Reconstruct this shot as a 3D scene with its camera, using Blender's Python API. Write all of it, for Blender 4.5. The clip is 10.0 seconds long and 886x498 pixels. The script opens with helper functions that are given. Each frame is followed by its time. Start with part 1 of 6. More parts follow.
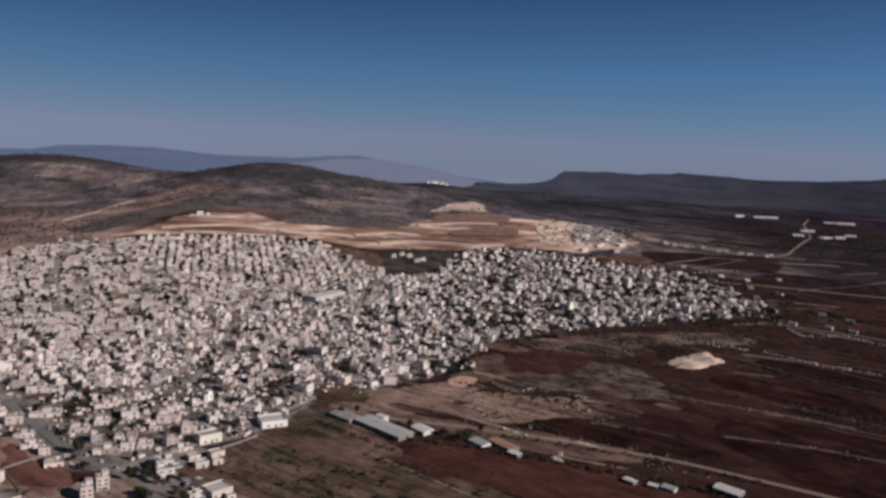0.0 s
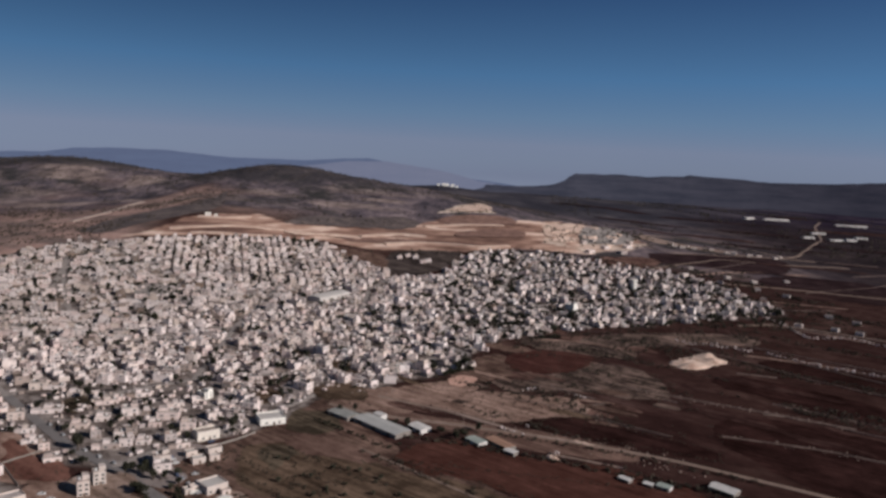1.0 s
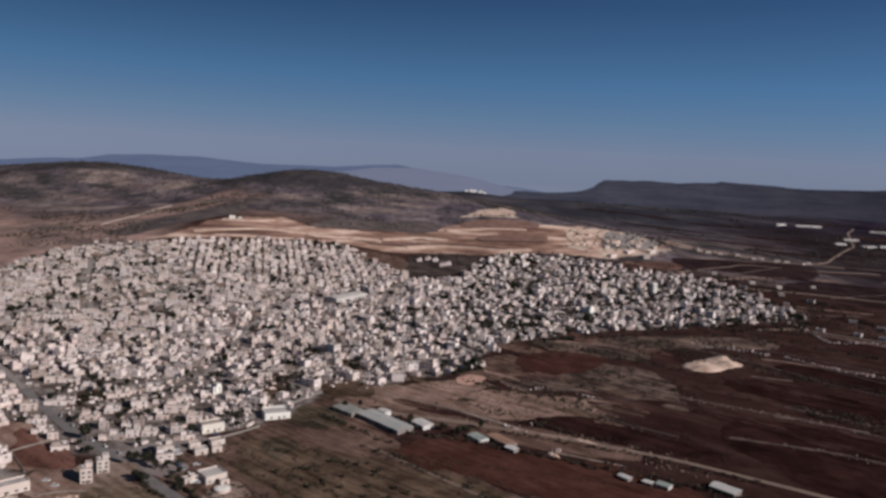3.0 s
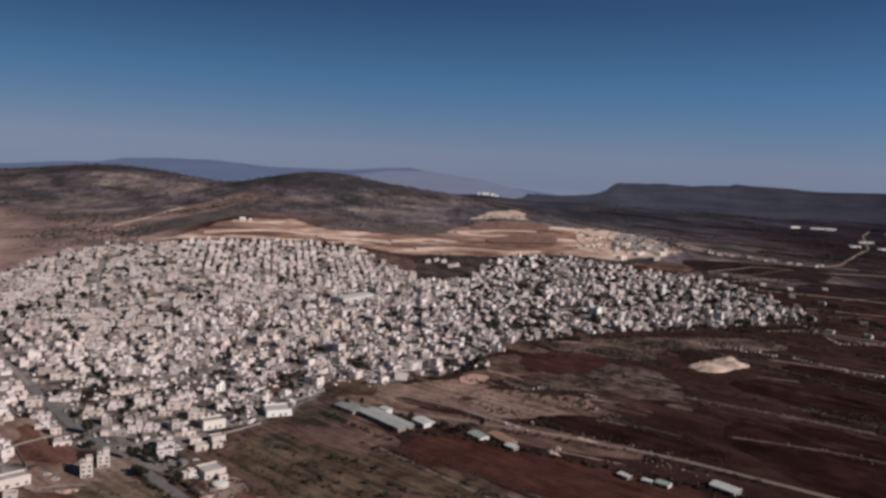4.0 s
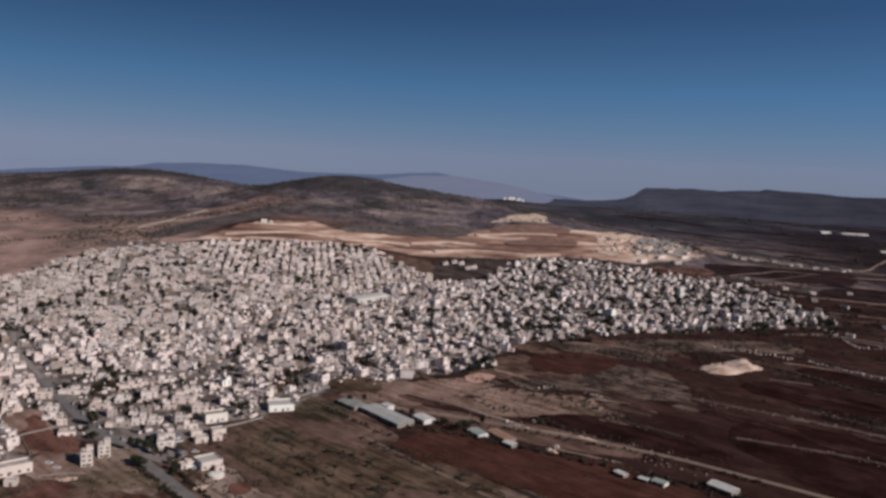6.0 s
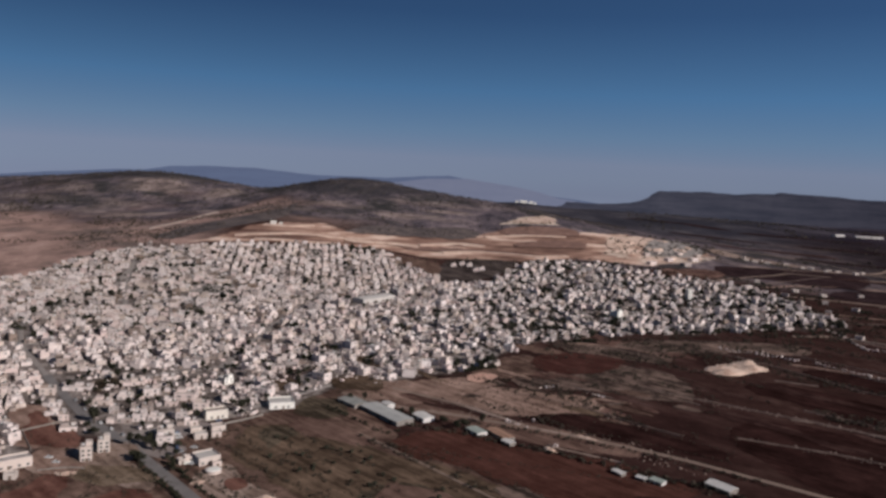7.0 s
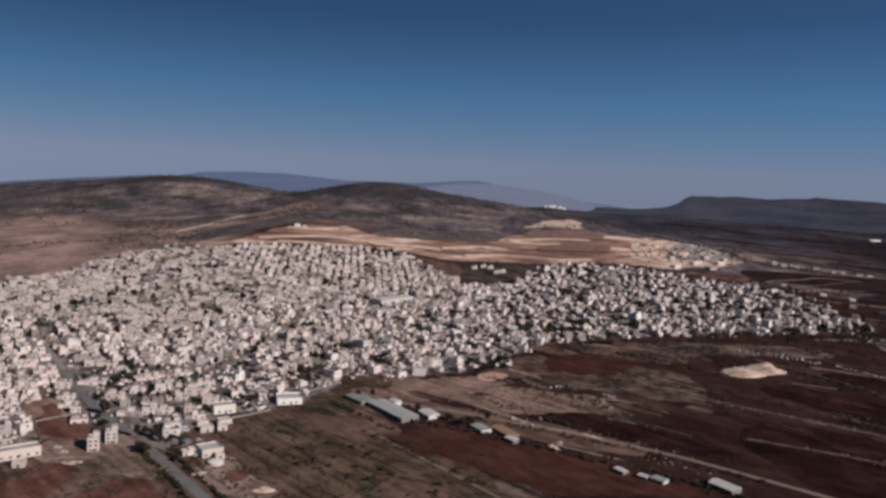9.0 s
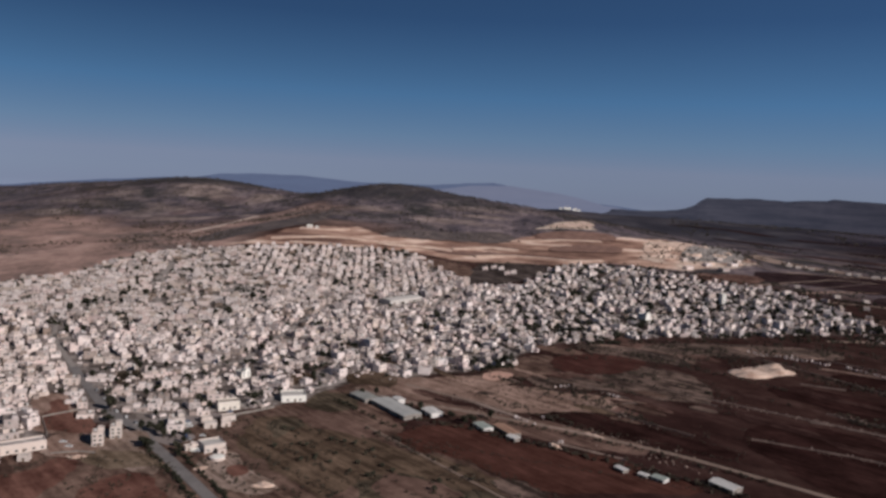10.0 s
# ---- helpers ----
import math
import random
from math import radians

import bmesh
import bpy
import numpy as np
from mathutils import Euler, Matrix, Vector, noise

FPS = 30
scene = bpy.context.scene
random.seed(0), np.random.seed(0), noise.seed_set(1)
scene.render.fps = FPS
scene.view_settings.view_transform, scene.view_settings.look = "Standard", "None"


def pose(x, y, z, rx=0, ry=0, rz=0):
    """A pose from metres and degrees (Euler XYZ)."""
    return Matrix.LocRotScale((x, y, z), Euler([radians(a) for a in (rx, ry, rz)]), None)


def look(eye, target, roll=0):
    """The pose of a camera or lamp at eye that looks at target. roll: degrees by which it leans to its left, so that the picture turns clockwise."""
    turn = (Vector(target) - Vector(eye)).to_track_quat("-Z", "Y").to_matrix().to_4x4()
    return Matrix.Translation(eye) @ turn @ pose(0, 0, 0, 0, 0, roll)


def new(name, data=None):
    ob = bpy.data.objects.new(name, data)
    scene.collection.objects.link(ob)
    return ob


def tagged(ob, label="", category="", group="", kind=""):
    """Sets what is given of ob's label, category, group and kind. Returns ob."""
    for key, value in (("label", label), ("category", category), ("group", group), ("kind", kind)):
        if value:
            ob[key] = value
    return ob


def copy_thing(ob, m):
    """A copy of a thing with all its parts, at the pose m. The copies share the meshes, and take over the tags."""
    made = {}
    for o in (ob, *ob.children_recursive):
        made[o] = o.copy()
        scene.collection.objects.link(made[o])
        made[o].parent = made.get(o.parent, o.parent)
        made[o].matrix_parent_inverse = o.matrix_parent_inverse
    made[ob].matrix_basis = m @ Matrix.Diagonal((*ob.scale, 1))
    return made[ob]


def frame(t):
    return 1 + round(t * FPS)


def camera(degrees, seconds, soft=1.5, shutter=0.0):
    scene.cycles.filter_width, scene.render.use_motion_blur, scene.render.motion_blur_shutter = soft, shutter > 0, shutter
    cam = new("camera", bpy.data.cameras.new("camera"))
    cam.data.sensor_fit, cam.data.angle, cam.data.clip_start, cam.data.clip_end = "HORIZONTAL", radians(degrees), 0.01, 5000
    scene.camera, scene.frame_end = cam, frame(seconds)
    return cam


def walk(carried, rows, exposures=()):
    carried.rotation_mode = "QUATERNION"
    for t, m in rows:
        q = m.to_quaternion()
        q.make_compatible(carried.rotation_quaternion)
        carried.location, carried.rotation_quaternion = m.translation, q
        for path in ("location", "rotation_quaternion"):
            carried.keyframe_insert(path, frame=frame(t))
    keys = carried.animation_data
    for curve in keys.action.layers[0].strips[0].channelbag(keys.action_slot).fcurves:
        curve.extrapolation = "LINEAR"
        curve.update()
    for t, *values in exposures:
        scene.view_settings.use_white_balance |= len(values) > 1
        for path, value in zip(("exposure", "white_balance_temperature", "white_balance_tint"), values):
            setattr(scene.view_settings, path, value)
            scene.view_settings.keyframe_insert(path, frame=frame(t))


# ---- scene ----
# ------------------------------------------------------------------ camera
cam = camera(60.2, 10.0, soft=3.0)
PATH = [
    (0, (-2.39, 3.784, 196.052), (-2.431, 5.769, 195.807), 2.9),
    (0.5, (2.739, 2.814, 195.035), (2.683, 4.798, 194.792), 2.9),
    (1, (7.836, 1.906, 193.812), (7.764, 3.891, 193.573), 2.9),
    (1.5, (12.966, 1.084, 192.409), (12.876, 3.068, 192.173), 2.9),
    (2, (18.092, 0.386, 191.035), (17.982, 2.369, 190.803), 2.9),
    (2.5, (23.273, -0.201, 189.671), (23.139, 1.782, 189.443), 2.9),
    (4, (37.742, -0.831, 184.534), (37.55, 1.148, 184.318), 2.8),
    (4.5, (43.075, -0.885, 183.386), (42.862, 1.092, 183.173), 2.8),
    (5, (48.531, -1.038, 182.271), (48.296, 0.937, 182.061), 2.8),
    (5.5, (53.549, -1.059, 181.165), (53.296, 0.914, 180.957), 2.8),
    (7, (68.677, -0.494, 176.481), (68.371, 1.473, 176.284), 2.8),
    (7.5, (73.682, -0.363, 175.322), (73.356, 1.601, 175.128), 2.8),
    (8, (78.521, -0.048, 174.023), (78.174, 1.912, 173.832), 2.8),
    (8.5, (83.153, 0.248, 172.615), (82.783, 2.205, 172.428), 2.8),
    (9, (87.578, 0.689, 171.303), (87.189, 2.642, 171.118), 2.7),
    (9.5, (92.293, 0.844, 170.109), (91.882, 2.793, 169.925), 2.8),
    (10, (97.384, 0.743, 169.219), (96.953, 2.688, 169.038), 2.7),
]
walk(cam, [(t, look(eye, target, roll)) for t, eye, target, roll in PATH])

# ------------------------------------------------------------------ sky and sun
SUN_FROM = Vector((0.85, -0.40, 0.0)).normalized()
SUN_UP = radians(28)
sun = new("sun", bpy.data.lights.new("sun", "SUN"))
sun.data.energy, sun.data.angle, sun.data.color = 4.3, radians(0.6), (1.0, 0.925, 0.883)
sun_dir = Vector((SUN_FROM.x * math.cos(SUN_UP), SUN_FROM.y * math.cos(SUN_UP), math.sin(SUN_UP)))
sun.matrix_world = look((0, 0, 900), Vector((0, 0, 900)) - sun_dir)
scene.view_settings.exposure = 0.0

world = bpy.data.worlds.new("sky")
scene.world = world
world.use_nodes = True
wt = world.node_tree
wt.nodes.clear()


def wnode(kind, **values):
    n = wt.nodes.new(kind)
    for k, v in values.items():
        n.inputs[k].default_value = v
    return n


w_out = wnode("ShaderNodeOutputWorld")
w_bg = wnode("ShaderNodeBackground")
w_bg.inputs["Strength"].default_value = 0.15
w_sky = wnode("ShaderNodeTexSky")
w_sky.sky_type, w_sky.sun_disc = "NISHITA", False
w_sky.sun_elevation, w_sky.sun_rotation = SUN_UP, math.atan2(SUN_FROM.x, SUN_FROM.y)
w_sky.altitude, w_sky.air_density, w_sky.dust_density, w_sky.ozone_density = 400, 0.8, 0.3, 3.0
w_co = wnode("ShaderNodeTexCoord")
# the haze layer lies low: the clear blue of the upper sky begins a few degrees above the hills
w_lift = wnode("ShaderNodeVectorMath")
w_lift.operation = "MULTIPLY"
w_lift.inputs[1].default_value = (1.0, 1.0, 3.0)
w_raise = wnode("ShaderNodeVectorMath")
w_raise.operation = "ADD"
w_raise.inputs[1].default_value = (0.0, 0.0, 0.32)
w_norm = wnode("ShaderNodeVectorMath")
w_norm.operation = "NORMALIZE"
w_sep = wnode("ShaderNodeSeparateXYZ")
w_ramp = wnode("ShaderNodeValToRGB")
w_ramp.color_ramp.elements[0].position, w_ramp.color_ramp.elements[0].color = 0.0, (0.86, 0.58, 0.46, 1)
w_ramp.color_ramp.elements[1].position, w_ramp.color_ramp.elements[1].color = 0.75, (0.30, 0.295, 0.270, 1)
# heights over the horizon, raised by 0.05 so that the haze below eye level has stops too
for pos, col in ((0.03, (0.90, 0.60, 0.48, 1)), (0.05, (1.12, 0.76, 0.58, 1)), (0.07, (1.30, 0.88, 0.67, 1)), (0.105, (1.06, 0.97, 0.80, 1)), (0.156, (0.72, 0.95, 0.92, 1)), (0.25, (0.40, 0.56, 0.64, 1)), (0.37, (0.32, 0.44, 0.51, 1))):
    el = w_ramp.color_ramp.elements.new(pos)
    el.color = col
w_over = wnode("ShaderNodeMath")
w_over.operation = "ADD"
w_over.inputs[1].default_value = 0.05
w_mul = wnode("ShaderNodeMix")
w_mul.data_type, w_mul.blend_type = "RGBA", "MULTIPLY"
w_mul.inputs[0].default_value = 1.0
wl = wt.links.new
wl(w_co.outputs["Generated"], w_lift.inputs[0])
wl(w_lift.outputs[0], w_raise.inputs[0])
wl(w_raise.outputs[0], w_norm.inputs[0])
wl(w_norm.outputs[0], w_sky.inputs["Vector"])
wl(w_co.outputs["Generated"], w_sep.inputs[0])
wl(w_sep.outputs["Z"], w_over.inputs[0])
wl(w_over.outputs[0], w_ramp.inputs[0])
wl(w_sky.outputs[0], w_mul.inputs[6])
wl(w_ramp.outputs[0], w_mul.inputs[7])
# the sky pales towards the side where the sun stands
w_side = wnode("ShaderNodeMapRange")
w_side.inputs["From Min"].default_value, w_side.inputs["From Max"].default_value = -0.60, 0.15
w_side.inputs["To Min"].default_value, w_side.inputs["To Max"].default_value = 0.84, 1.02
w_tone = wnode("ShaderNodeMix")
w_tone.data_type, w_tone.blend_type = "RGBA", "MULTIPLY"
w_tone.inputs[0].default_value = 1.0
wl(w_sep.outputs["X"], w_side.inputs["Value"])
wl(w_mul.outputs[2], w_tone.inputs[6])
wl(w_side.outputs[0], w_tone.inputs[7])
wl(w_tone.outputs[2], w_bg.inputs["Color"])
wl(w_bg.outputs[0], w_out.inputs[0])


# ------------------------------------------------------------------ materials
class Mat:
    """A small node-tree writer."""

    def __init__(self, name, rough=0.9, metal=0.0, spec=0.2):
        self.m = bpy.data.materials.new(name)
        self.m.use_nodes = True
        self.t = self.m.node_tree
        self.b = self.t.nodes["Principled BSDF"]
        self.b.inputs["Roughness"].default_value = rough
        self.b.inputs["Metallic"].default_value = metal
        self.b.inputs["Specular IOR Level"].default_value = spec

    def node(self, kind):
        return self.t.nodes.new(kind)

    def link(self, a, b):
        self.t.links.new(a, b)

    def coords(self, scale=(1, 1, 1), turn=0.0, which="Position"):
        if which == "Position":
            src = self.node("ShaderNodeNewGeometry").outputs["Position"]
        else:
            src = self.node("ShaderNodeTexCoord").outputs["Object"]
        mp = self.node("ShaderNodeMapping")
        rot = self.node("ShaderNodeVectorRotate")
        rot.rotation_type = "Z_AXIS"
        rot.inputs["Angle"].default_value = turn
        self.link(src, rot.inputs["Vector"])
        self.link(rot.outputs[0], mp.inputs["Vector"])
        mp.inputs["Scale"].default_value = scale
        return mp.outputs[0]

    def noise(self, size, detail=4, rough=0.6, stretch=(1, 1, 1), turn=0.0, which="Position"):
        n = self.node("ShaderNodeTexNoise")
        n.inputs["Scale"].default_value = 1.0
        n.inputs["Detail"].default_value = detail
        n.inputs["Roughness"].default_value = rough
        self.link(self.coords(tuple(1.0 / (size * s) for s in stretch), turn, which), n.inputs["Vector"])
        return n.outputs["Fac"]

    def ramp(self, fac, stops):
        r = self.node("ShaderNodeValToRGB")
        e = r.color_ramp.elements
        while len(e) < len(stops):
            e.new(0.5)
        for el, (p, c) in zip(e, stops):
            el.position = p
            el.color = (*c, 1) if len(c) == 3 else c
        self.link(fac, r.inputs[0])
        return r.outputs[0]

    def grey(self, fac, lo, hi):
        n = self.node("ShaderNodeMapRange")
        n.inputs["From Min"].default_value, n.inputs["From Max"].default_value = lo, hi
        self.link(fac, n.inputs["Value"])
        return n.outputs[0]

    def mix(self, fac, a, b, blend="MIX"):
        n = self.node("ShaderNodeMix")
        n.data_type, n.blend_type = "RGBA", blend
        for sock, v in ((n.inputs[0], fac), (n.inputs[6], a), (n.inputs[7], b)):
            if isinstance(v, (int, float)):
                sock.default_value = v
            elif isinstance(v, tuple):
                sock.default_value = (*v, 1)
            else:
                self.link(v, sock)
        return n.outputs[2]

    def math(self, op, a, b):
        n = self.node("ShaderNodeMath")
        n.operation = op
        for sock, v in ((n.inputs[0], a), (n.inputs[1], b)):
            if isinstance(v, (int, float)):
                sock.default_value = v
            else:
                self.link(v, sock)
        return n.outputs[0]

    def attr(self, name):
        n = self.node("ShaderNodeAttribute")
        n.attribute_name = name
        sep = self.node("ShaderNodeSeparateColor")
        self.link(n.outputs["Color"], sep.inputs[0])
        return sep.outputs

    def bump(self, height, strength, dist):
        n = self.node("ShaderNodeBump")
        n.inputs["Strength"].default_value, n.inputs["Distance"].default_value = strength, dist
        self.link(height, n.inputs["Height"])
        self.link(n.outputs[0], self.b.inputs["Normal"])

    def color(self, c):
        if isinstance(c, tuple):
            self.b.inputs["Base Color"].default_value = (*c, 1)
        else:
            self.link(c, self.b.inputs["Base Color"])
        return self

    def random(self, island=False):
        if island:
            return self.node("ShaderNodeNewGeometry").outputs["Random Per Island"]
        return self.node("ShaderNodeObjectInfo").outputs["Random"]


STRIP = radians(35)


def ground_material():
    m = Mat("open_country", 1.0, spec=0.0)
    strips = m.noise(24, 8, 0.72, (4.5, 1, 4.5), STRIP)
    fine = m.noise(9, 6, 0.7)
    blots = m.noise(60, 8, 0.74, (2.2, 1, 1), STRIP)
    plain = m.ramp(strips, [(0.34, (0.0285, 0.0135, 0.0125)), (0.50, (0.050, 0.0250, 0.0225)), (0.60, (0.080, 0.0425, 0.0375)), (0.70, (0.150, 0.092, 0.080))])
    rough = m.ramp(blots, [(0.35, (0.029, 0.0142, 0.0126)), (0.52, (0.064, 0.0335, 0.0290)), (0.68, (0.150, 0.090, 0.077))])
    col = m.mix(m.grey(m.noise(210, 2, 0.5), 0.42, 0.62), plain, rough)
    col = m.mix(m.grey(fine, 0.35, 0.7), m.mix(1.0, col, (0.62, 0.62, 0.62), "MULTIPLY"), col)
    land = m.attr("land")
    # hill tones lean blue: a haze tint put into the base colour
    hill = m.ramp(m.noise(46, 10, 0.78, (1.3, 2.4, 1), radians(-8)), [(0.39, (0.044, 0.040, 0.050)), (0.48, (0.104, 0.086, 0.099)), (0.56, (0.178, 0.139, 0.148)), (0.65, (0.31, 0.246, 0.246))])
    # larger patches: bare rock and thin grass, thickets, worn red soil
    meadow = m.ramp(m.noise(30, 8, 0.72, (1.6, 2.2, 1), radians(12)), [(0.39, (0.10, 0.078, 0.074)), (0.53, (0.25, 0.190, 0.172)), (0.66, (0.40, 0.318, 0.288))])
    patch = m.grey(m.noise(150, 5, 0.62, (1.5, 1.0, 1), radians(-20)), 0.52, 0.62)
    hill = m.mix(m.math("MULTIPLY", patch, 0.70), hill, meadow)
    thick = m.grey(m.noise(120, 6, 0.66, (1.7, 1.2, 1), radians(25)), 0.50, 0.62)
    hill = m.mix(thick, hill, m.ramp(fine, [(0.35, (0.028, 0.029, 0.030)), (0.65, (0.066, 0.060, 0.060))]))
    hill = m.mix(m.math("MULTIPLY", m.attr("land_d")[1], 0.75), hill, m.ramp(fine, [(0.35, (0.022, 0.023, 0.026)), (0.65, (0.056, 0.052, 0.055))]))
    slope = m.ramp(m.noise(60, 10, 0.80, (1.3, 2.4, 1), radians(-8)), [(0.34, (0.13, 0.092, 0.085)), (0.45, (0.28, 0.184, 0.158)), (0.56, (0.42, 0.276, 0.235)), (0.68, (0.54, 0.395, 0.345))])
    slope = m.mix(m.grey(m.noise(110, 6, 0.66, (2.0, 1.0, 1), radians(30)), 0.50, 0.64), slope, m.ramp(fine, [(0.35, (0.10, 0.077, 0.073)), (0.65, (0.24, 0.176, 0.157))]))
    col = m.mix(land[2], col, slope)
    col = m.mix(land[0], col, hill)
    col = m.mix(m.math("MULTIPLY", m.attr("land_c")[1], 0.85), col, meadow)
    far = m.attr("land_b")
    # far plain: haze painted into the base colour, paler towards the west
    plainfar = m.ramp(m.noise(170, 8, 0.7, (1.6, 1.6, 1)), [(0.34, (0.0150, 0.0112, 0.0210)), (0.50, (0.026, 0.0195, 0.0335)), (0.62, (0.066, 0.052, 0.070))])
    plainhaze = m.ramp(m.noise(170, 8, 0.7, (1.6, 1.6, 1)), [(0.34, (0.028, 0.0272, 0.0360)), (0.50, (0.046, 0.0440, 0.0550)), (0.62, (0.092, 0.083, 0.092))])
    col = m.mix(far[1], col, m.mix(m.attr("land_d")[0], plainfar, plainhaze))
    # eastern plain darkened by colour, standing in for vignetting
    col = m.mix(m.attr("land_c")[2], col, m.ramp(strips, [(0.36, (0.0125, 0.0090, 0.0110)), (0.52, (0.0230, 0.0165, 0.0190)), (0.68, (0.052, 0.039, 0.042))]))
    # cut benches of pale limestone and red earth
    geo = m.node("ShaderNodeSeparateXYZ")
    m.link(m.node("ShaderNodeNewGeometry").outputs["Position"], geo.inputs[0])
    level = m.math("ADD", m.math("MULTIPLY", geo.outputs["Z"], 0.13), m.math("MULTIPLY", m.noise(160, 4, 0.6), 3.2))
    wave = m.math("SINE", m.math("MULTIPLY", level, 6.28), 0.0)
    cut = m.ramp(m.math("ADD", m.math("MULTIPLY", wave, 0.05), m.noise(55, 6, 0.64, (3.2, 1.9, 0.4), radians(-14))),
                 [(0.33, (0.13, 0.076, 0.062)), (0.45, (0.27, 0.160, 0.124)), (0.54, (0.43, 0.275, 0.212)), (0.63, (0.68, 0.51, 0.42))])
    col = m.mix(land[1], col, cut)
    bare = m.ramp(m.noise(15, 6, 0.75), [(0.34, (0.30, 0.225, 0.185)), (0.46, (0.52, 0.405, 0.33)), (0.60, (0.70, 0.575, 0.485))])
    col = m.mix(far[0], col, bare)
    yard = m.ramp(m.noise(16, 5, 0.7), [(0.32, (0.040, 0.031, 0.027)), (0.46, (0.130, 0.104, 0.094)), (0.58, (0.26, 0.220, 0.200)), (0.70, (0.46, 0.408, 0.380))])
    col = m.mix(far[2], col, yard)
    col = m.mix(m.attr("land_c")[0], col, m.ramp(m.noise(16, 5, 0.7), [(0.3, (0.16, 0.128, 0.116)), (0.5, (0.33, 0.285, 0.266)), (0.7, (0.50, 0.45, 0.425))]))
    m.color(col)
    m.bump(fine, 0.6, 1.2)
    return m.m


def field_material(name, dark, light, furrow=3.0, turn=STRIP):
    m = Mat(name, 1.0, spec=0.0)
    rows = m.noise(furrow, 2, 0.5, (30, 1, 1), turn)
    blot = m.noise(40, 6, 0.7)
    specks = m.noise(9, 7, 0.78, (1.8, 1, 1), turn)
    fac = m.math("ADD", m.math("ADD", m.math("MULTIPLY", rows, 0.22), m.math("MULTIPLY", blot, 0.40)), m.math("MULTIPLY", specks, 0.38))
    lighter = tuple(v * 1.7 for v in light)
    col = m.ramp(fac, [(0.39, tuple(v * 0.55 for v in dark)), (0.46, dark), (0.55, light), (0.65, lighter)])
    m.color(col)
    m.bump(rows, 0.5, 0.4)
    return m.m


def surface(name, stops, size=4.0, rough=0.9, metal=0.0, bump=0.0, tint=0.0, island=False, which="Position", spec=0.2):
    """Stained surface: grain and blotches between the stops; tint spreads lightness from thing to thing."""
    m = Mat(name, rough, metal, spec)
    a = m.noise(size, 6, 0.68, which=which)
    b = m.noise(size * 0.12, 3, 0.6, which=which)
    col = m.ramp(m.math("ADD", m.math("MULTIPLY", a, 0.7), m.math("MULTIPLY", b, 0.3)), stops)
    if tint:
        r = m.random(island)
        shade = m.ramp(r, [(0.0, (1 - tint, 1 - tint * 1.08, 1 - tint * 1.15)), (0.2, (1 - tint * 0.62, 1 - tint * 0.62, 1 - tint * 0.60)), (0.36, (1 - tint * 0.3, 1 - tint * 0.35, 1 - tint * 0.44)),
                           (0.5, (1 - tint * 0.22, 1 - tint * 0.33, 1 - tint * 0.34)), (0.64, (1, 0.975, 0.95)), (0.8, (0.96, 0.97, 0.98)), (1.0, (1, 1, 1))])
        col = m.mix(1.0, col, shade, "MULTIPLY")
    m.color(col)
    if bump:
        m.bump(b, 0.5, bump)
    return m.m


def leaf_material(name, dark, light):
    m = Mat(name, 0.75)
    col = m.mix(m.random(True), dark, light)
    m.color(m.mix(m.grey(m.noise(3, 3), 0.3, 0.7), col, m.mix(1.0, col, (1.5, 1.4, 1.3), "MULTIPLY")))
    return m.m


WALL = [(0.25, (0.40, 0.335, 0.315)), (0.5, (0.67, 0.580, 0.550)), (0.75, (0.85, 0.765, 0.730))]
ROOF = [(0.25, (0.19, 0.158, 0.146)), (0.5, (0.42, 0.366, 0.342)), (0.75, (0.70, 0.636, 0.600))]
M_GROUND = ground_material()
M_WALL = surface("limestone_wall", WALL, 5, tint=0.58, bump=0.03)
M_ROOF = surface("concrete_roof", ROOF, 6, tint=0.64)
M_WALLS = surface("limestone_walls", WALL, 9, tint=0.66, island=True)
M_WALLS_OLD = surface("weathered_stone_walls", [(v, tuple(0.80 * c for c in col)) for v, col in WALL], 9, tint=0.70, island=True)
# eastern walls: sunlit contrast put into the colour, same limestone 13% brighter
M_WALLS_BRIGHT = surface("brightened_limestone_walls", [(v, tuple(min(0.84, 1.13 * c) for c in col)) for v, col in WALL], 9, tint=0.66, island=True)
M_ROOFS = surface("concrete_roofs", ROOF, 9, tint=0.70, island=True)
M_FRAME = surface("window_frame_metal", [(0.3, (0.30, 0.29, 0.28)), (0.7, (0.55, 0.53, 0.50))], 1, 0.5)
M_PANE = surface("dark_glass", [(0.3, (0.020, 0.022, 0.026)), (0.7, (0.04, 0.042, 0.047))], 2, 0.4, spec=0.4)
M_DOOR = surface("steel_door", [(0.3, (0.09, 0.065, 0.05)), (0.7, (0.17, 0.12, 0.09))], 1, 0.55)
M_TANK = surface("black_water_tank", [(0.3, (0.02, 0.02, 0.02)), (0.7, (0.05, 0.05, 0.05))], 1, 0.5)
M_TANKW = surface("white_water_tank", [(0.3, (0.55, 0.54, 0.52)), (0.7, (0.75, 0.74, 0.72))], 1, 0.5)
M_ASPHALT = surface("worn_asphalt", [(0.3, (0.13, 0.118, 0.115)), (0.7, (0.23, 0.208, 0.20))], 12)
M_DIRT = surface("dirt_track", [(0.3, (0.16, 0.112, 0.088)), (0.7, (0.29, 0.212, 0.172))], 9)
M_STREET = surface("dusty_street", [(0.3, (0.21, 0.182, 0.168)), (0.7, (0.34, 0.298, 0.275))], 9)
M_FORE = surface("dusty_forecourt", [(0.3, (0.19, 0.155, 0.143)), (0.7, (0.30, 0.252, 0.235))], 10)
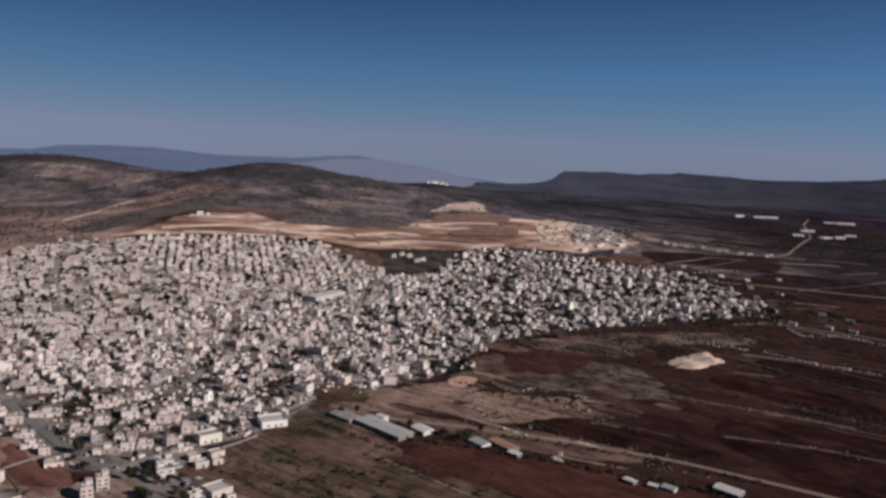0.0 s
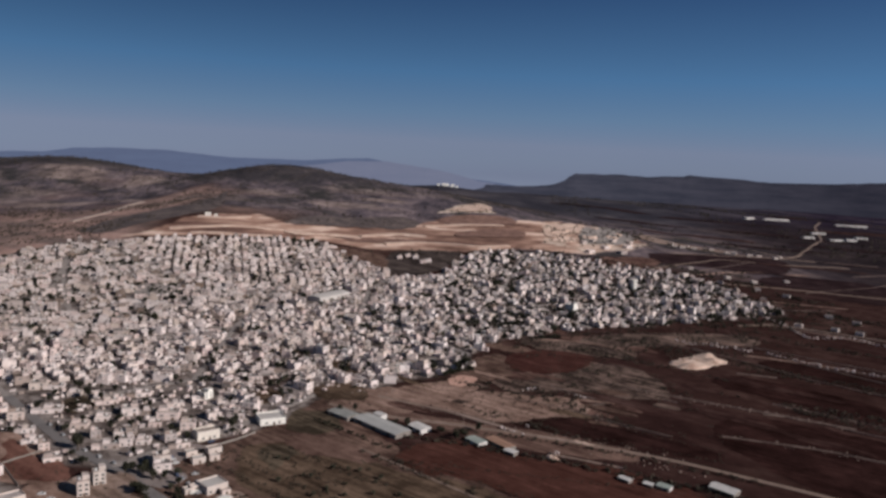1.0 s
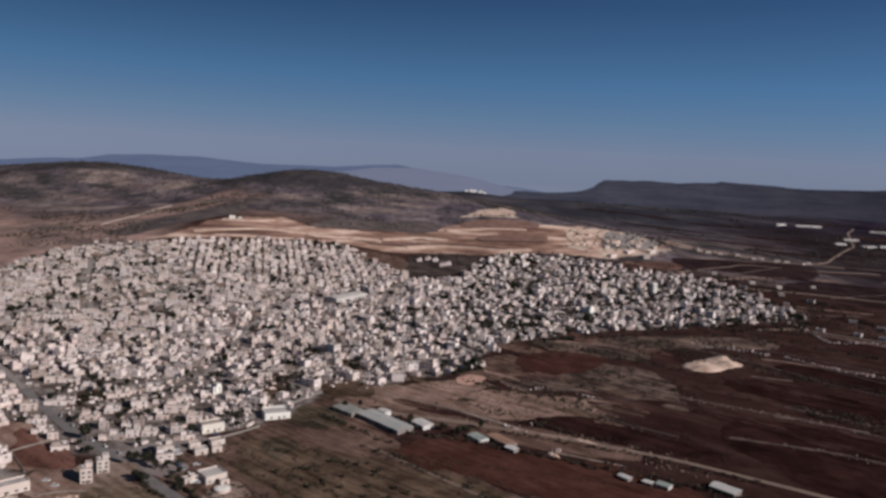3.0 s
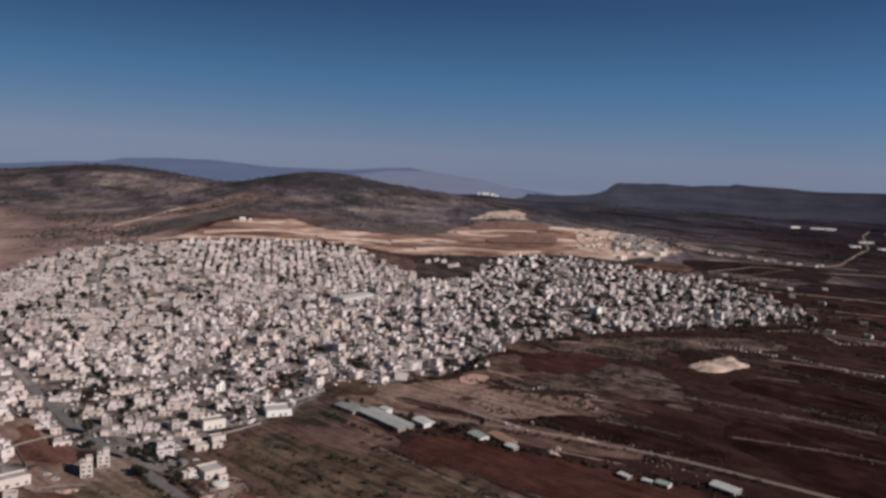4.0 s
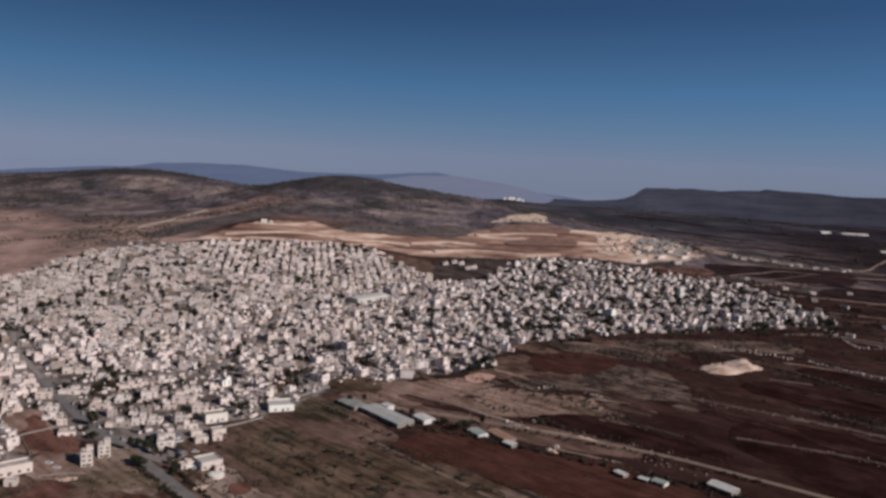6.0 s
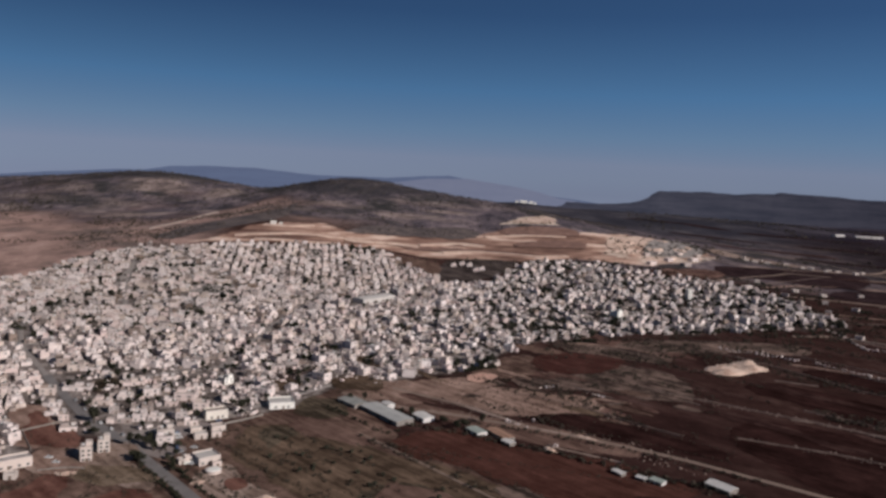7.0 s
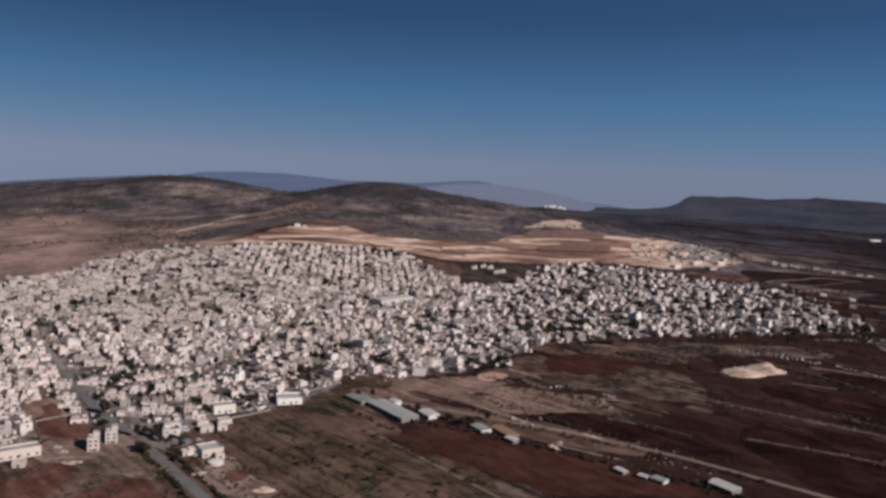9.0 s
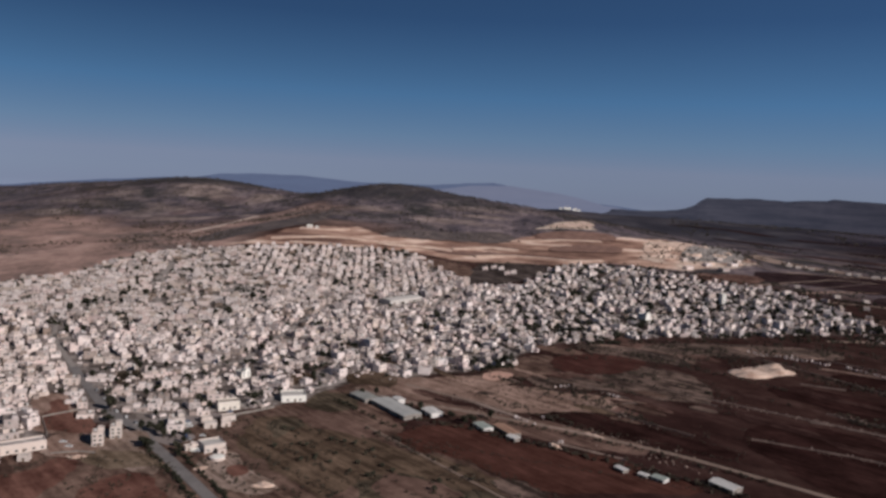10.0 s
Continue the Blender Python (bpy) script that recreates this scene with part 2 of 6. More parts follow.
M_TIN = surface("grey_sheet_roof", [(0.3, (0.34, 0.335, 0.32)), (0.7, (0.47, 0.46, 0.44))], 8, 0.75)
M_OLDTIN = surface("old_sheet_roof", [(0.3, (0.20, 0.20, 0.185)), (0.7, (0.36, 0.355, 0.33))], 6, 0.8)
M_WHITE = surface("white_sheet_metal", [(0.3, (0.50, 0.475, 0.45)), (0.7, (0.68, 0.65, 0.62))], 7, 0.75)
M_GREEN = surface("faded_green_sheet_roof", [(0.3, (0.26, 0.295, 0.262)), (0.7, (0.41, 0.44, 0.400))], 5, 0.6)
M_RUST = surface("rusty_sheet_roof", [(0.3, (0.26, 0.145, 0.098)), (0.7, (0.40, 0.250, 0.180))], 5, 0.8)
# darker block: shade on the warehouse's near wall is put into this colour
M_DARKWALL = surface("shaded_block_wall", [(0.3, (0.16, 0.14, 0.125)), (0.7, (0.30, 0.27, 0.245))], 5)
M_SPOIL = surface("pale_spoil", [(0.32, (0.26, 0.150, 0.110)), (0.48, (0.56, 0.405, 0.325)), (0.70, (0.76, 0.62, 0.52))], 14, bump=0.5)
M_BARK = surface("bark", [(0.3, (0.045, 0.033, 0.025)), (0.7, (0.10, 0.075, 0.058))], 0.6)
M_LEAF = leaf_material("dark_foliage", (0.013, 0.0135, 0.009), (0.033, 0.034, 0.021))
M_OLIVE = leaf_material("olive_foliage", (0.030, 0.031, 0.022), (0.062, 0.060, 0.042))
M_SCRUB = leaf_material("dry_scrub", (0.026, 0.022, 0.017), (0.060, 0.050, 0.037))
M_PLOUGH = field_material("ploughed_red_earth", (0.060, 0.0250, 0.0195), (0.092, 0.0405, 0.0320))
M_NIGHT = field_material("blackish_red_earth", (0.0195, 0.0090, 0.0082), (0.0380, 0.0178, 0.0160))
M_RED = field_material("red_earth", (0.108, 0.0495, 0.0390), (0.185, 0.0920, 0.0720), 6.0)
M_BROWN = field_material("brown_fallow", (0.105, 0.0620, 0.0505), (0.185, 0.1160, 0.0935))
M_FALLOW = field_material("patchy_fallow", (0.0672, 0.0358, 0.0302), (0.2016, 0.1198, 0.0986), 9.0)
M_CLAY = field_material("reddish_fallow", (0.0660, 0.0352, 0.0297), (0.1705, 0.1012, 0.0836), 9.0)
M_SALMON = surface("bare_red_clay", [(0.3, (0.44, 0.250, 0.19)), (0.7, (0.62, 0.39, 0.31))], 9)
M_SCRUBBY = field_material("dark_weeds", (0.0480, 0.0365, 0.0265), (0.1200, 0.0910, 0.0660), 4.0)
M_OLIVEGRASS = field_material("dry_grass", (0.1265, 0.0902, 0.0638), (0.2365, 0.1727, 0.1287), 4.0)
M_TAN = field_material("trodden_earth", (0.20, 0.140, 0.113), (0.35, 0.262, 0.220))
M_BANK = surface("stony_bank", [(0.35, (0.055, 0.035, 0.029)), (0.65, (0.22, 0.16, 0.135))], 14)
M_WEEDS = field_material("olive_brown_weeds", (0.066, 0.0440, 0.0310), (0.145, 0.0980, 0.0700), 4.0)
M_MAROON = field_material("maroon_tilth", (0.054, 0.0225, 0.0190), (0.082, 0.0355, 0.0300))
M_PURPLE = field_material("purple_brown_tilth", (0.0215, 0.0125, 0.0138), (0.042, 0.0260, 0.0275))
M_DUSK = field_material("dull_fallow", (0.0320, 0.0160, 0.0145), (0.0730, 0.0405, 0.0355), 9.0)
M_WASTE = field_material("dark_waste_ground", (0.040, 0.031, 0.029), (0.090, 0.070, 0.064), 8.0)
M_EARTH = field_material("mottled_brown_earth", (0.19, 0.120, 0.095), (0.33, 0.222, 0.180), 6.0)
M_GREYSCRUB = field_material("grey_scrubland", (0.050, 0.0345, 0.0295), (0.180, 0.1240, 0.1030), 5.0)
M_OLD = field_material("weedy_plot", (0.080, 0.0480, 0.0385), (0.180, 0.1150, 0.0915), 4.0)


# ------------------------------------------------------------------ the lie of the land
HILLS = [
    (-450, 1440, 190, 44.3), (-250, 1500, 200, -10.1), (0, 1450, 200, 15.1), (-20, 1790, 200, 44.5),
    (-480, 1800, 230, 52.8), (-615, 2188, 170, 15.0), (-531, 2115, 170, 67.4), (-330, 2119, 190, 8.6),
    (-152, 2180, 220, 54.8), (-1099, 2145, 230, 54.2), (-1175, 2176, 300, 23.6), (-1518, 2342, 320, 43.7),
    (-1845, 2290, 400, 6.9), (-2275, 2206, 500, 46.6), (-1000, 1750, 300, 27.6), (-600, 1150, 220, 4.6),
    (-850, 1450, 230, -5.0), (250, 1900, 260, 24.6), (605, 2313, 500, -18.9), (200, 3000, 600, 55.4),
    (-1200, 3000, 600, 70.2), (300, 1400, 240, 7.4), (1200, 2600, 700, 18.6), (-180, 4080, 160, 30.0), (-800, 1150, 300, 12.7),
    (-103, 2634, 200, 14.9),
]


def lattice(ix, iy, seed):
    n = np.sin(ix * 127.1 + iy * 311.7 + seed * 74.7) * 43758.5453
    return n - np.floor(n)


def wander(x, y, size, seed=0, octaves=4):
    """Soft noise from -1 to 1 over the plan."""
    total, amp, norm = 0.0, 1.0, 0.0
    for o in range(octaves):
        u, v = x / size, y / size
        iu, iv = np.floor(u), np.floor(v)
        fu, fv = u - iu, v - iv
        fu, fv = fu * fu * (3 - 2 * fu), fv * fv * (3 - 2 * fv)
        s = seed + 13 * o
        a, b = lattice(iu, iv, s), lattice(iu + 1, iv, s)
        c, d = lattice(iu, iv + 1, s), lattice(iu + 1, iv + 1, s)
        total = total + amp * ((a * (1 - fu) + b * fu) * (1 - fv) + (c * (1 - fu) + d * fu) * fv)
        norm, amp, size = norm + amp, amp * 0.5, size * 0.5
    return 2 * total / norm - 1


def inside(poly, x, y):
    """Whether points lie in a polygon of the plan."""
    x, y = np.asarray(x, float), np.asarray(y, float)
    res = np.zeros(x.shape, bool)
    n = len(poly)
    for i in range(n):
        (x0, y0), (x1, y1) = poly[i], poly[(i + 1) % n]
        if y0 == y1:
            continue
        cross = ((y0 > y) != (y1 > y)) & (x < (x1 - x0) * (y - y0) / (y1 - y0) + x0)
        res ^= cross
    return res


def within(poly, x, y):
    """Whether one point lies in a polygon of the plan."""
    res, (x0, y0) = False, poly[-1]
    for x1, y1 in poly:
        if (y0 > y) != (y1 > y) and x < (x1 - x0) * (y - y0) / (y1 - y0) + x0:
            res = not res
        x0, y0 = x1, y1
    return res


def near_line(line, x, y):
    """Distance from points to a polyline of the plan."""
    best = np.full(np.shape(x), 1e9)
    for (x0, y0), (x1, y1) in zip(line, line[1:]):
        dx, dy = x1 - x0, y1 - y0
        s = np.clip(((x - x0) * dx + (y - y0) * dy) / (dx * dx + dy * dy), 0, 1)
        best = np.minimum(best, np.hypot(x - x0 - s * dx, y - y0 - s * dy))
    return best


def smooth(a, b, v):
    t = np.clip((v - a) / (b - a), 0, 1)
    return t * t * (3 - 2 * t)


CUTTING = [(-530, 1300), (-516, 1394), (-409, 1470), (-343, 1430), (-235, 1490), (-144, 1550), (-44, 1640), (78, 1690), (170, 1740), (254, 1890), (346, 1930),
           (400, 1700), (320, 1560), (230, 1440), (107, 1432), (5, 1385), (-140, 1345), (-249, 1350), (-336, 1325), (-475, 1258), (-571, 1240)]
WHITE_PIT = [(-66, 1690), (-24, 1800), (30, 1870), (56, 1745), (0, 1720)]
STONE_YARD = [(150, 1500), (165, 1700), (250, 1860), (360, 1925), (405, 1690), (330, 1540), (240, 1470)]


def land(x, y):
    """Height of the ground."""
    x, y = np.asarray(x, float), np.asarray(y, float)
    z = np.zeros(x.shape)
    for hx, hy, r, hgt in HILLS:
        z = z + hgt * np.exp(-((x - hx) ** 2 + (y - hy) ** 2) / (2 * r * r))
    up = smooth(1350, 1900, y + 0.3 * np.abs(x))
    z = z + up * 7 * wander(x, y, 220, 3) + 0.8 * wander(x, y, 90, 5, 3) * smooth(250, 700, np.hypot(x, y))
    cut = inside(CUTTING, x, y)
    bench = 5.0 * np.floor(z / 5.0) + 5.0 * smooth(0.7, 1.0, z / 5.0 - np.floor(z / 5.0))
    z = np.where(cut, 0.55 * z + 0.45 * bench, z)
    return z


def ground_at(x, y):
    return float(land(np.array([x]), np.array([y]))[0])


TOWN = [(-215, 425), (-178, 456), (-149, 479), (-120, 536), (-113, 571), (-101, 594), (-75, 604), (-40, 650), (12, 690), (14, 742), (46, 815), (89, 849), (156, 894),
        (223, 917), (302, 974), (380, 1009), (446, 1048), (441, 1110), (419, 1250), (370, 1330), (301, 1350), (226, 1378), (107, 1410), (5, 1362), (-19, 1264),
        (-39, 1176), (-106, 1152), (-179, 1248), (-249, 1334), (-336, 1309), (-475, 1240), (-586, 1192), (-636, 1180), (-662, 1120), (-662, 1056), (-645, 960), (-636, 900), (-668, 860), (-700, 800),
        (-600, 720), (-430, 520), (-330, 440), (-270, 465), (-240, 440)]
SOUTH_WEST = [(-300, 455), (-262, 420), (-240, 392), (-225, 350), (-300, 330), (-420, 430), (-440, 520)]
MAIN_ROAD = [(-38, 298), (-97, 348), (-136, 380), (-195, 428), (-243, 460), (-331, 541), (-414, 619), (-470, 690), (-505, 790), (-500, 900), (-556, 1030), (-570, 1110), (-555, 1150)]
EDGE_ROAD = [(-200, 430), (-183, 462), (-163, 486), (-144, 516), (-128, 552), (-110, 590), (-79, 612), (-60, 618)]
DIRT_ROAD = [(-95, 570), (-56, 551), (12, 538), (54, 531), (112, 513), (154, 498), (194, 476), (225, 460), (300, 415), (420, 330)]
SIDE_TRACK = [(-60, 597), (-33, 583), (7, 567), (31, 549), (54, 531)]
FAR_ROAD = [(418, 1800), (529, 1727), (671, 1699), (772, 1807), (1015, 2234), (1154, 2603), (1266, 2821)]
STREETS = [[(-300, 512), (-262, 560), (-215, 610), (-130, 650), (-20, 720)], [(-414, 619), (-330, 700), (-240, 800), (-120, 900), (60, 990), (260, 1090), (420, 1150)],
           [(-215, 610), (-240, 800), (-250, 1000), (-260, 1180), (-250, 1330)], [(14, 742), (-60, 830), (-120, 900), (-130, 1040), (-110, 1150)],
           [(-500, 900), (-380, 890), (-245, 900)], [(156, 894), (110, 980), (60, 1120), (80, 1260), (110, 1400)], [(-556, 1030), (-420, 1060), (-255, 1090)], [(-595, 1113), (-542, 1007), (-489, 909), (-429, 812)]]
OPEN_LOTS = [[(-292, 522), (-281, 560), (-255, 540), (-262, 508)], [(-428, 960), (-376, 998), (-346, 942), (-395, 898)], [(-165, 596), (-160, 640), (-128, 634), (-125, 590)],
             [(-206, 970), (-168, 1040), (-140, 1010), (-160, 940), (-195, 915)], [(-230, 700), (-205, 725), (-185, 700), (-210, 680)], [(-150, 500), (-150, 540), (-115, 560), (-112, 500)],
             [(-367, 1260), (-340, 1278), (-318, 1212), (-339, 1191)], [(-359, 925), (-342, 941), (-322, 900), (-338, 885)], [(-521, 1059), (-496, 1088), (-476, 1055), (-500, 1025)], [(-502, 781), (-492, 802), (-470, 773), (-481, 755)],
             [(-116, 605), (-100, 623), (-74, 617), (-66, 585), (-87, 577), (-105, 582)], [(-168, 584), (-143, 600), (-131, 577), (-144, 555), (-161, 565)], [(-121, 689), (-93, 690), (-83, 650), (-104, 651)], [(-183, 727), (-154, 721), (-141, 695), (-167, 700)]]


def mesh_object(name, verts, faces, mats, index=None, parent=None, smooth_shade=False):
    me = bpy.data.meshes.new(name)
    me.from_pydata(verts, [], faces)
    for mt in mats:
        me.materials.append(mt)
    if index is not None:
        me.polygons.foreach_set("material_index", np.array(index, dtype=np.int32))
    if smooth_shade:
        me.polygons.foreach_set("use_smooth", np.ones(len(me.polygons), dtype=bool))
    me.update()
    ob = new(name, me)
    if parent:
        ob.parent = parent
    return ob


def spaced(lo, a, b, hi, step, grow=1.12):
    mid = list(np.arange(a, b + 0.1, step))
    out, d = [], step
    v = a
    while v > lo:
        d *= grow
        v -= d
        out.insert(0, v)
    d, v = step, b
    tail = []
    while v < hi:
        d *= grow
        v += d
        tail.append(v)
    return np.array(out + mid + tail)


def build_ground():
    xs, ys = spaced(-4700, -960, 760, 4700, 8.0), spaced(-4500, 290, 2000, 4600, 8.0)
    gx, gy = np.meshgrid(xs, ys)
    x, y = gx.ravel(), gy.ravel()
    z = land(x, y)
    nx, ny = len(xs), len(ys)
    i = np.arange(nx * ny).reshape(ny, nx)
    faces = np.stack([i[:-1, :-1], i[:-1, 1:], i[1:, 1:], i[1:, :-1]], -1).reshape(-1, 4)
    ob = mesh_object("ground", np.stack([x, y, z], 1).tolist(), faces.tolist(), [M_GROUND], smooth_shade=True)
    jx, jy = x + 14 * wander(x, y, 60, 7), y + 14 * wander(x, y, 60, 8)
    base = np.zeros(x.shape)
    for hx, hy, r, hgt in HILLS:
        base += hgt * np.exp(-((x - hx) ** 2 + (y - hy) ** 2) / (2 * r * r))
    rough = wander(x, y, 160, 11, 6)
    hilly = smooth(1330, 1500, y + 0.12 * x + 60 * rough)
    scrub = hilly * np.clip(np.maximum(smooth(52, 100, base + 55 * rough), smooth(1300, 1900, y + 520 * rough + 520 * wander(x, y, 300, 15, 3)) * smooth(-420, -640, x)) + smooth(-500, -250, x) * 0.9, 0, 1)
    slope = np.maximum(hilly * smooth(-250, -450, x), smooth(800, 880, y) * smooth(-520, -590, x - 20 * rough)) * (1 - scrub)
    cut = inside(CUTTING, jx, jy).astype(float)
    pale = np.maximum(inside(WHITE_PIT, jx, jy), inside(STONE_YARD, jx, jy) * smooth(-0.3, 0.35, wander(x, y, 45, 21))).astype(float)
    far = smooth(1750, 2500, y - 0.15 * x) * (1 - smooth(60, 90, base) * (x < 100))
    town = np.maximum(inside(TOWN, jx, jy), inside(SOUTH_WEST, jx, jy)).astype(float)
    # eastern yards: dark soil, plus shade between the houses put into the colour
    town = town * (1 - 0.75 * smooth(-60, 120, x))
    pale_yard = inside(TOWN, jx, jy) * smooth(-250, -420, x) * (1 - smooth(1020, 1120, y)) * 0.2
    for lot in OPEN_LOTS[:3]:
        town = np.where(inside(lot, jx, jy), 0.25, town)
    rocky = np.zeros(x.shape)
    for px, py, ru, rv, turn in ((-1040, 1970, 120, 75, 12), (-860, 1985, 62, 60, -30), (-480, 1765, 72, 38, -15), (-1310, 1805, 150, 34, -20), (-1270, 1655, 90, 60, -15), (-625, 1680, 40, 80, -20), (-845, 1925, 45, 60, 0), (-1010, 1925, 90, 45, 10), (-300, 1700, 60, 34, 10), (-200, 1790, 70, 30, 0), (-900, 1640, 70, 28, 25)):
        c, s = math.cos(radians(turn)), math.sin(radians(turn))
        u, v = (x - px) * c + (y - py) * s, (y - py) * c - (x - px) * s
        rocky = np.maximum(rocky, np.exp(-(u / ru) ** 2 - (v / rv) ** 2))
    rocky = smooth(0.30, 0.85, rocky + 0.45 * wander(x, y, 50, 17, 4))
    # mask of the painted vignette: grows towards the east, ends before the far plain
    east_dark = smooth(420, 760, x - 0.10 * (y - 900) + 90 * rough) * (1 - smooth(2300, 3000, y)) * 0.85
    # land_d: painted haze of the far plain, crest scrub
    one = np.ones(x.shape)
    for name, cols in (("land", (scrub, cut, np.clip(slope, 0, 1), one)), ("land_b", (pale, far, town, one)), ("land_c", (pale_yard, rocky, east_dark, one)), ("land_d", (smooth(0.50, 0.18, x / np.maximum(y, 1.0) + 0.05 * rough), smooth(102, 124, base + 14 * rough), town, one))):
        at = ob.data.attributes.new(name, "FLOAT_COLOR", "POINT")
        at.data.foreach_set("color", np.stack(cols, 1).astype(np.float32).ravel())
    tagged(ob, "dry red-brown farmland rising to scrub-covered limestone hills", "ground", kind="structure")


build_ground()


def drape(name, poly, material, label, lift=0.25, step=7.0, category="field"):
    """A patch of land that follows the ground inside a polygon, with a wavering edge."""
    px, py = [p[0] for p in poly], [p[1] for p in poly]
    bm = bmesh.new()
    span = min(max(px) - min(px), max(py) - min(py))
    for _ in range(2):
        poly = [q for (x0, y0), (x1, y1) in zip(poly, poly[1:] + poly[:1]) for q in ((0.8 * x0 + 0.2 * x1, 0.8 * y0 + 0.2 * y1), (0.2 * x0 + 0.8 * x1, 0.2 * y0 + 0.8 * y1))]
    n = len(poly)
    ring = []
    for i in range(n):
        (x0, y0), (x1, y1) = poly[i], poly[(i + 1) % n]
        k = max(1, int(math.hypot(x1 - x0, y1 - y0) / 2.5))
        for j in range(k):
            s = j / k
            ring.append((x0 + (x1 - x0) * s, y0 + (y1 - y0) * s))
    ra = np.array(ring)
    sx, sy = wander(ra[:, 0], ra[:, 1], 22, 31), wander(ra[:, 0], ra[:, 1], 22, 32)
    ra[:, 0] += min(6.0, 0.09 * span) * sx
    ra[:, 1] += min(6.0, 0.09 * span) * sy
    fine = min(2.6, 0.05 * span)
    ra[:, 0] += fine * wander(ra[:, 0], ra[:, 1], 7, 33)
    ra[:, 1] += fine * wander(ra[:, 0], ra[:, 1], 7, 34)
    vs = [bm.verts.new((x, y, 0)) for x, y in ra]
    bm.faces.new(vs)
    bmesh.ops.triangulate(bm, faces=bm.faces[:])
    for cuts in range(3):
        long = [e for e in bm.edges if e.calc_length() > step * 2]
        if not long:
            break
        bmesh.ops.subdivide_edges(bm, edges=long, cuts=1)
        bmesh.ops.triangulate(bm, faces=bm.faces[:])
    bm.normal_update()
    co = np.array([v.co[:2] for v in bm.verts])
    zs = land(co[:, 0], co[:, 1])
    for v, z in zip(bm.verts, zs):
        v.co.z = z + lift
    for f in bm.faces:
        if f.normal.z < 0:
            f.normal_flip()
    me = bpy.data.meshes.new(name)
    bm.to_mesh(me)
    bm.free()
    me.materials.append(material)
    return tagged(new(name, me), label, category, kind="structure")


def ribbon(name, line, width, material, label, lift=0.35, step=8.0):
    """A road laid along a polyline, with thickness at its shoulders."""
    pts = []
    for (x0, y0), (x1, y1) in zip(line, line[1:]):
        k = max(1, int(math.hypot(x1 - x0, y1 - y0) / step))
        pts += [(x0 + (x1 - x0) * j / k, y0 + (y1 - y0) * j / k) for j in range(k)]
    pts.append(line[-1])
    p = np.array(pts, float)
    for _ in range(6):
        p[1:-1] = (p[:-2] + 2 * p[1:-1] + p[2:]) / 4
    d = np.gradient(p, axis=0)
    d /= np.linalg.norm(d, axis=1)[:, None]
    side = np.stack([-d[:, 1], d[:, 0]], 1)
    w = width * (0.5 + 0.06 * wander(p[:, 0], p[:, 1], 30, 41))[:, None]
    a, b = p + side * w, p - side * w
    lo = [(x, y, z - 0.3) for (x, y), z in zip(a + side * 0.4, land(*p.T))]
    l = [(x, y, z + lift) for (x, y), z in zip(a, np.maximum(land(*a.T), land(*p.T)))]
    r = [(x, y, z + lift) for (x, y), z in zip(b, np.maximum(land(*b.T), land(*p.T)))]
    ro = [(x, y, z - 0.3) for (x, y), z in zip(b - side * 0.4, land(*p.T))]
    n = len(p)
    faces = []
    for i in range(n - 1):
        for k in range(3):
            faces.append((k * n + i, (k + 1) * n + i, (k + 1) * n + i + 1, k * n + i + 1))
    ob = mesh_object(name, lo + l + r + ro, faces, [material])
    return tagged(ob, label, "road", kind="structure")


ribbon("road", MAIN_ROAD[:6], 7.0, M_ASPHALT, "worn grey asphalt road between the houses")
ribbon("road", MAIN_ROAD[5:], 4.5, M_STREET, "dusty grey street climbing through town")
drape("pavement", [(-206, 436), (-172, 472), (-156, 474), (-166, 440), (-146, 424), (-160, 404), (-192, 428)], M_FORE, "dusty grey forecourt at the junction", lift=0.2, category="pavement")
drape("field", [(-428, 960), (-376, 998), (-346, 942), (-395, 898)], M_STREET, "open grey terraced lot among houses", lift=0.4)
ribbon("road", EDGE_ROAD[:6], 5, M_STREET, "dusty pale road along the edge of town")
ribbon("road", DIRT_ROAD, 4.2, M_DIRT, "tan dirt road through dark fields")
ribbon("road", SIDE_TRACK, 4, M_DIRT, "narrow tan dirt track beside a field")
ribbon("road", FAR_ROAD, 6, M_DIRT, "pale road across the far dark plain", lift=1.0)
for line in STREETS:
    ribbon("road", line, 5, M_STREET, "dusty pale street between houses")

drape("field", [(-200, 424), (-172, 452), (-145, 480), (-118, 530), (-104, 545), (-70, 500), (-36, 466), (9, 448), (45, 426), (100, 360), (60, 300), (-60, 270), (-260, 290), (-232, 360)], M_OLD, "dry brown ground below the town", lift=0.12)
drape("field", [(-226, 372), (-205, 395), (-186, 410), (-160, 392), (-138, 366), (-152, 362), (-180, 380), (-208, 370)], M_TAN, "trodden tan earth round the apartment blocks", lift=0.3)
drape("field", [(-126, 380), (-130, 410), (-112, 410), (-93, 386), (-78, 380), (-66, 360), (-92, 358)], M_TAN, "bare tan yard round a reservoir", lift=0.3)
drape("field", [(-109, 391), (-100, 394), (-92, 384), (-97, 374), (-106, 380)], M_RED, "small patch of red earth in a yard", lift=0.5)
drape("field", [(-103, 487), (-134, 482), (-128, 430), (-100, 404), (-83, 424), (-80, 460)], M_WEEDS, "dark olive-brown plot below the road", lift=0.17)
# dark red tilth, blackened further in the east as vignetting put into colour
drape("field", [(190, 560), (230, 610), (330, 560), (430, 490), (420, 380), (280, 410), (215, 480)], M_NIGHT, "wide dark red ploughed land", lift=0.14)
drape("field", [(230, 690), (265, 730), (330, 690), (400, 600), (320, 610)], M_NIGHT, "dark ploughed strip on the plain", lift=0.14)
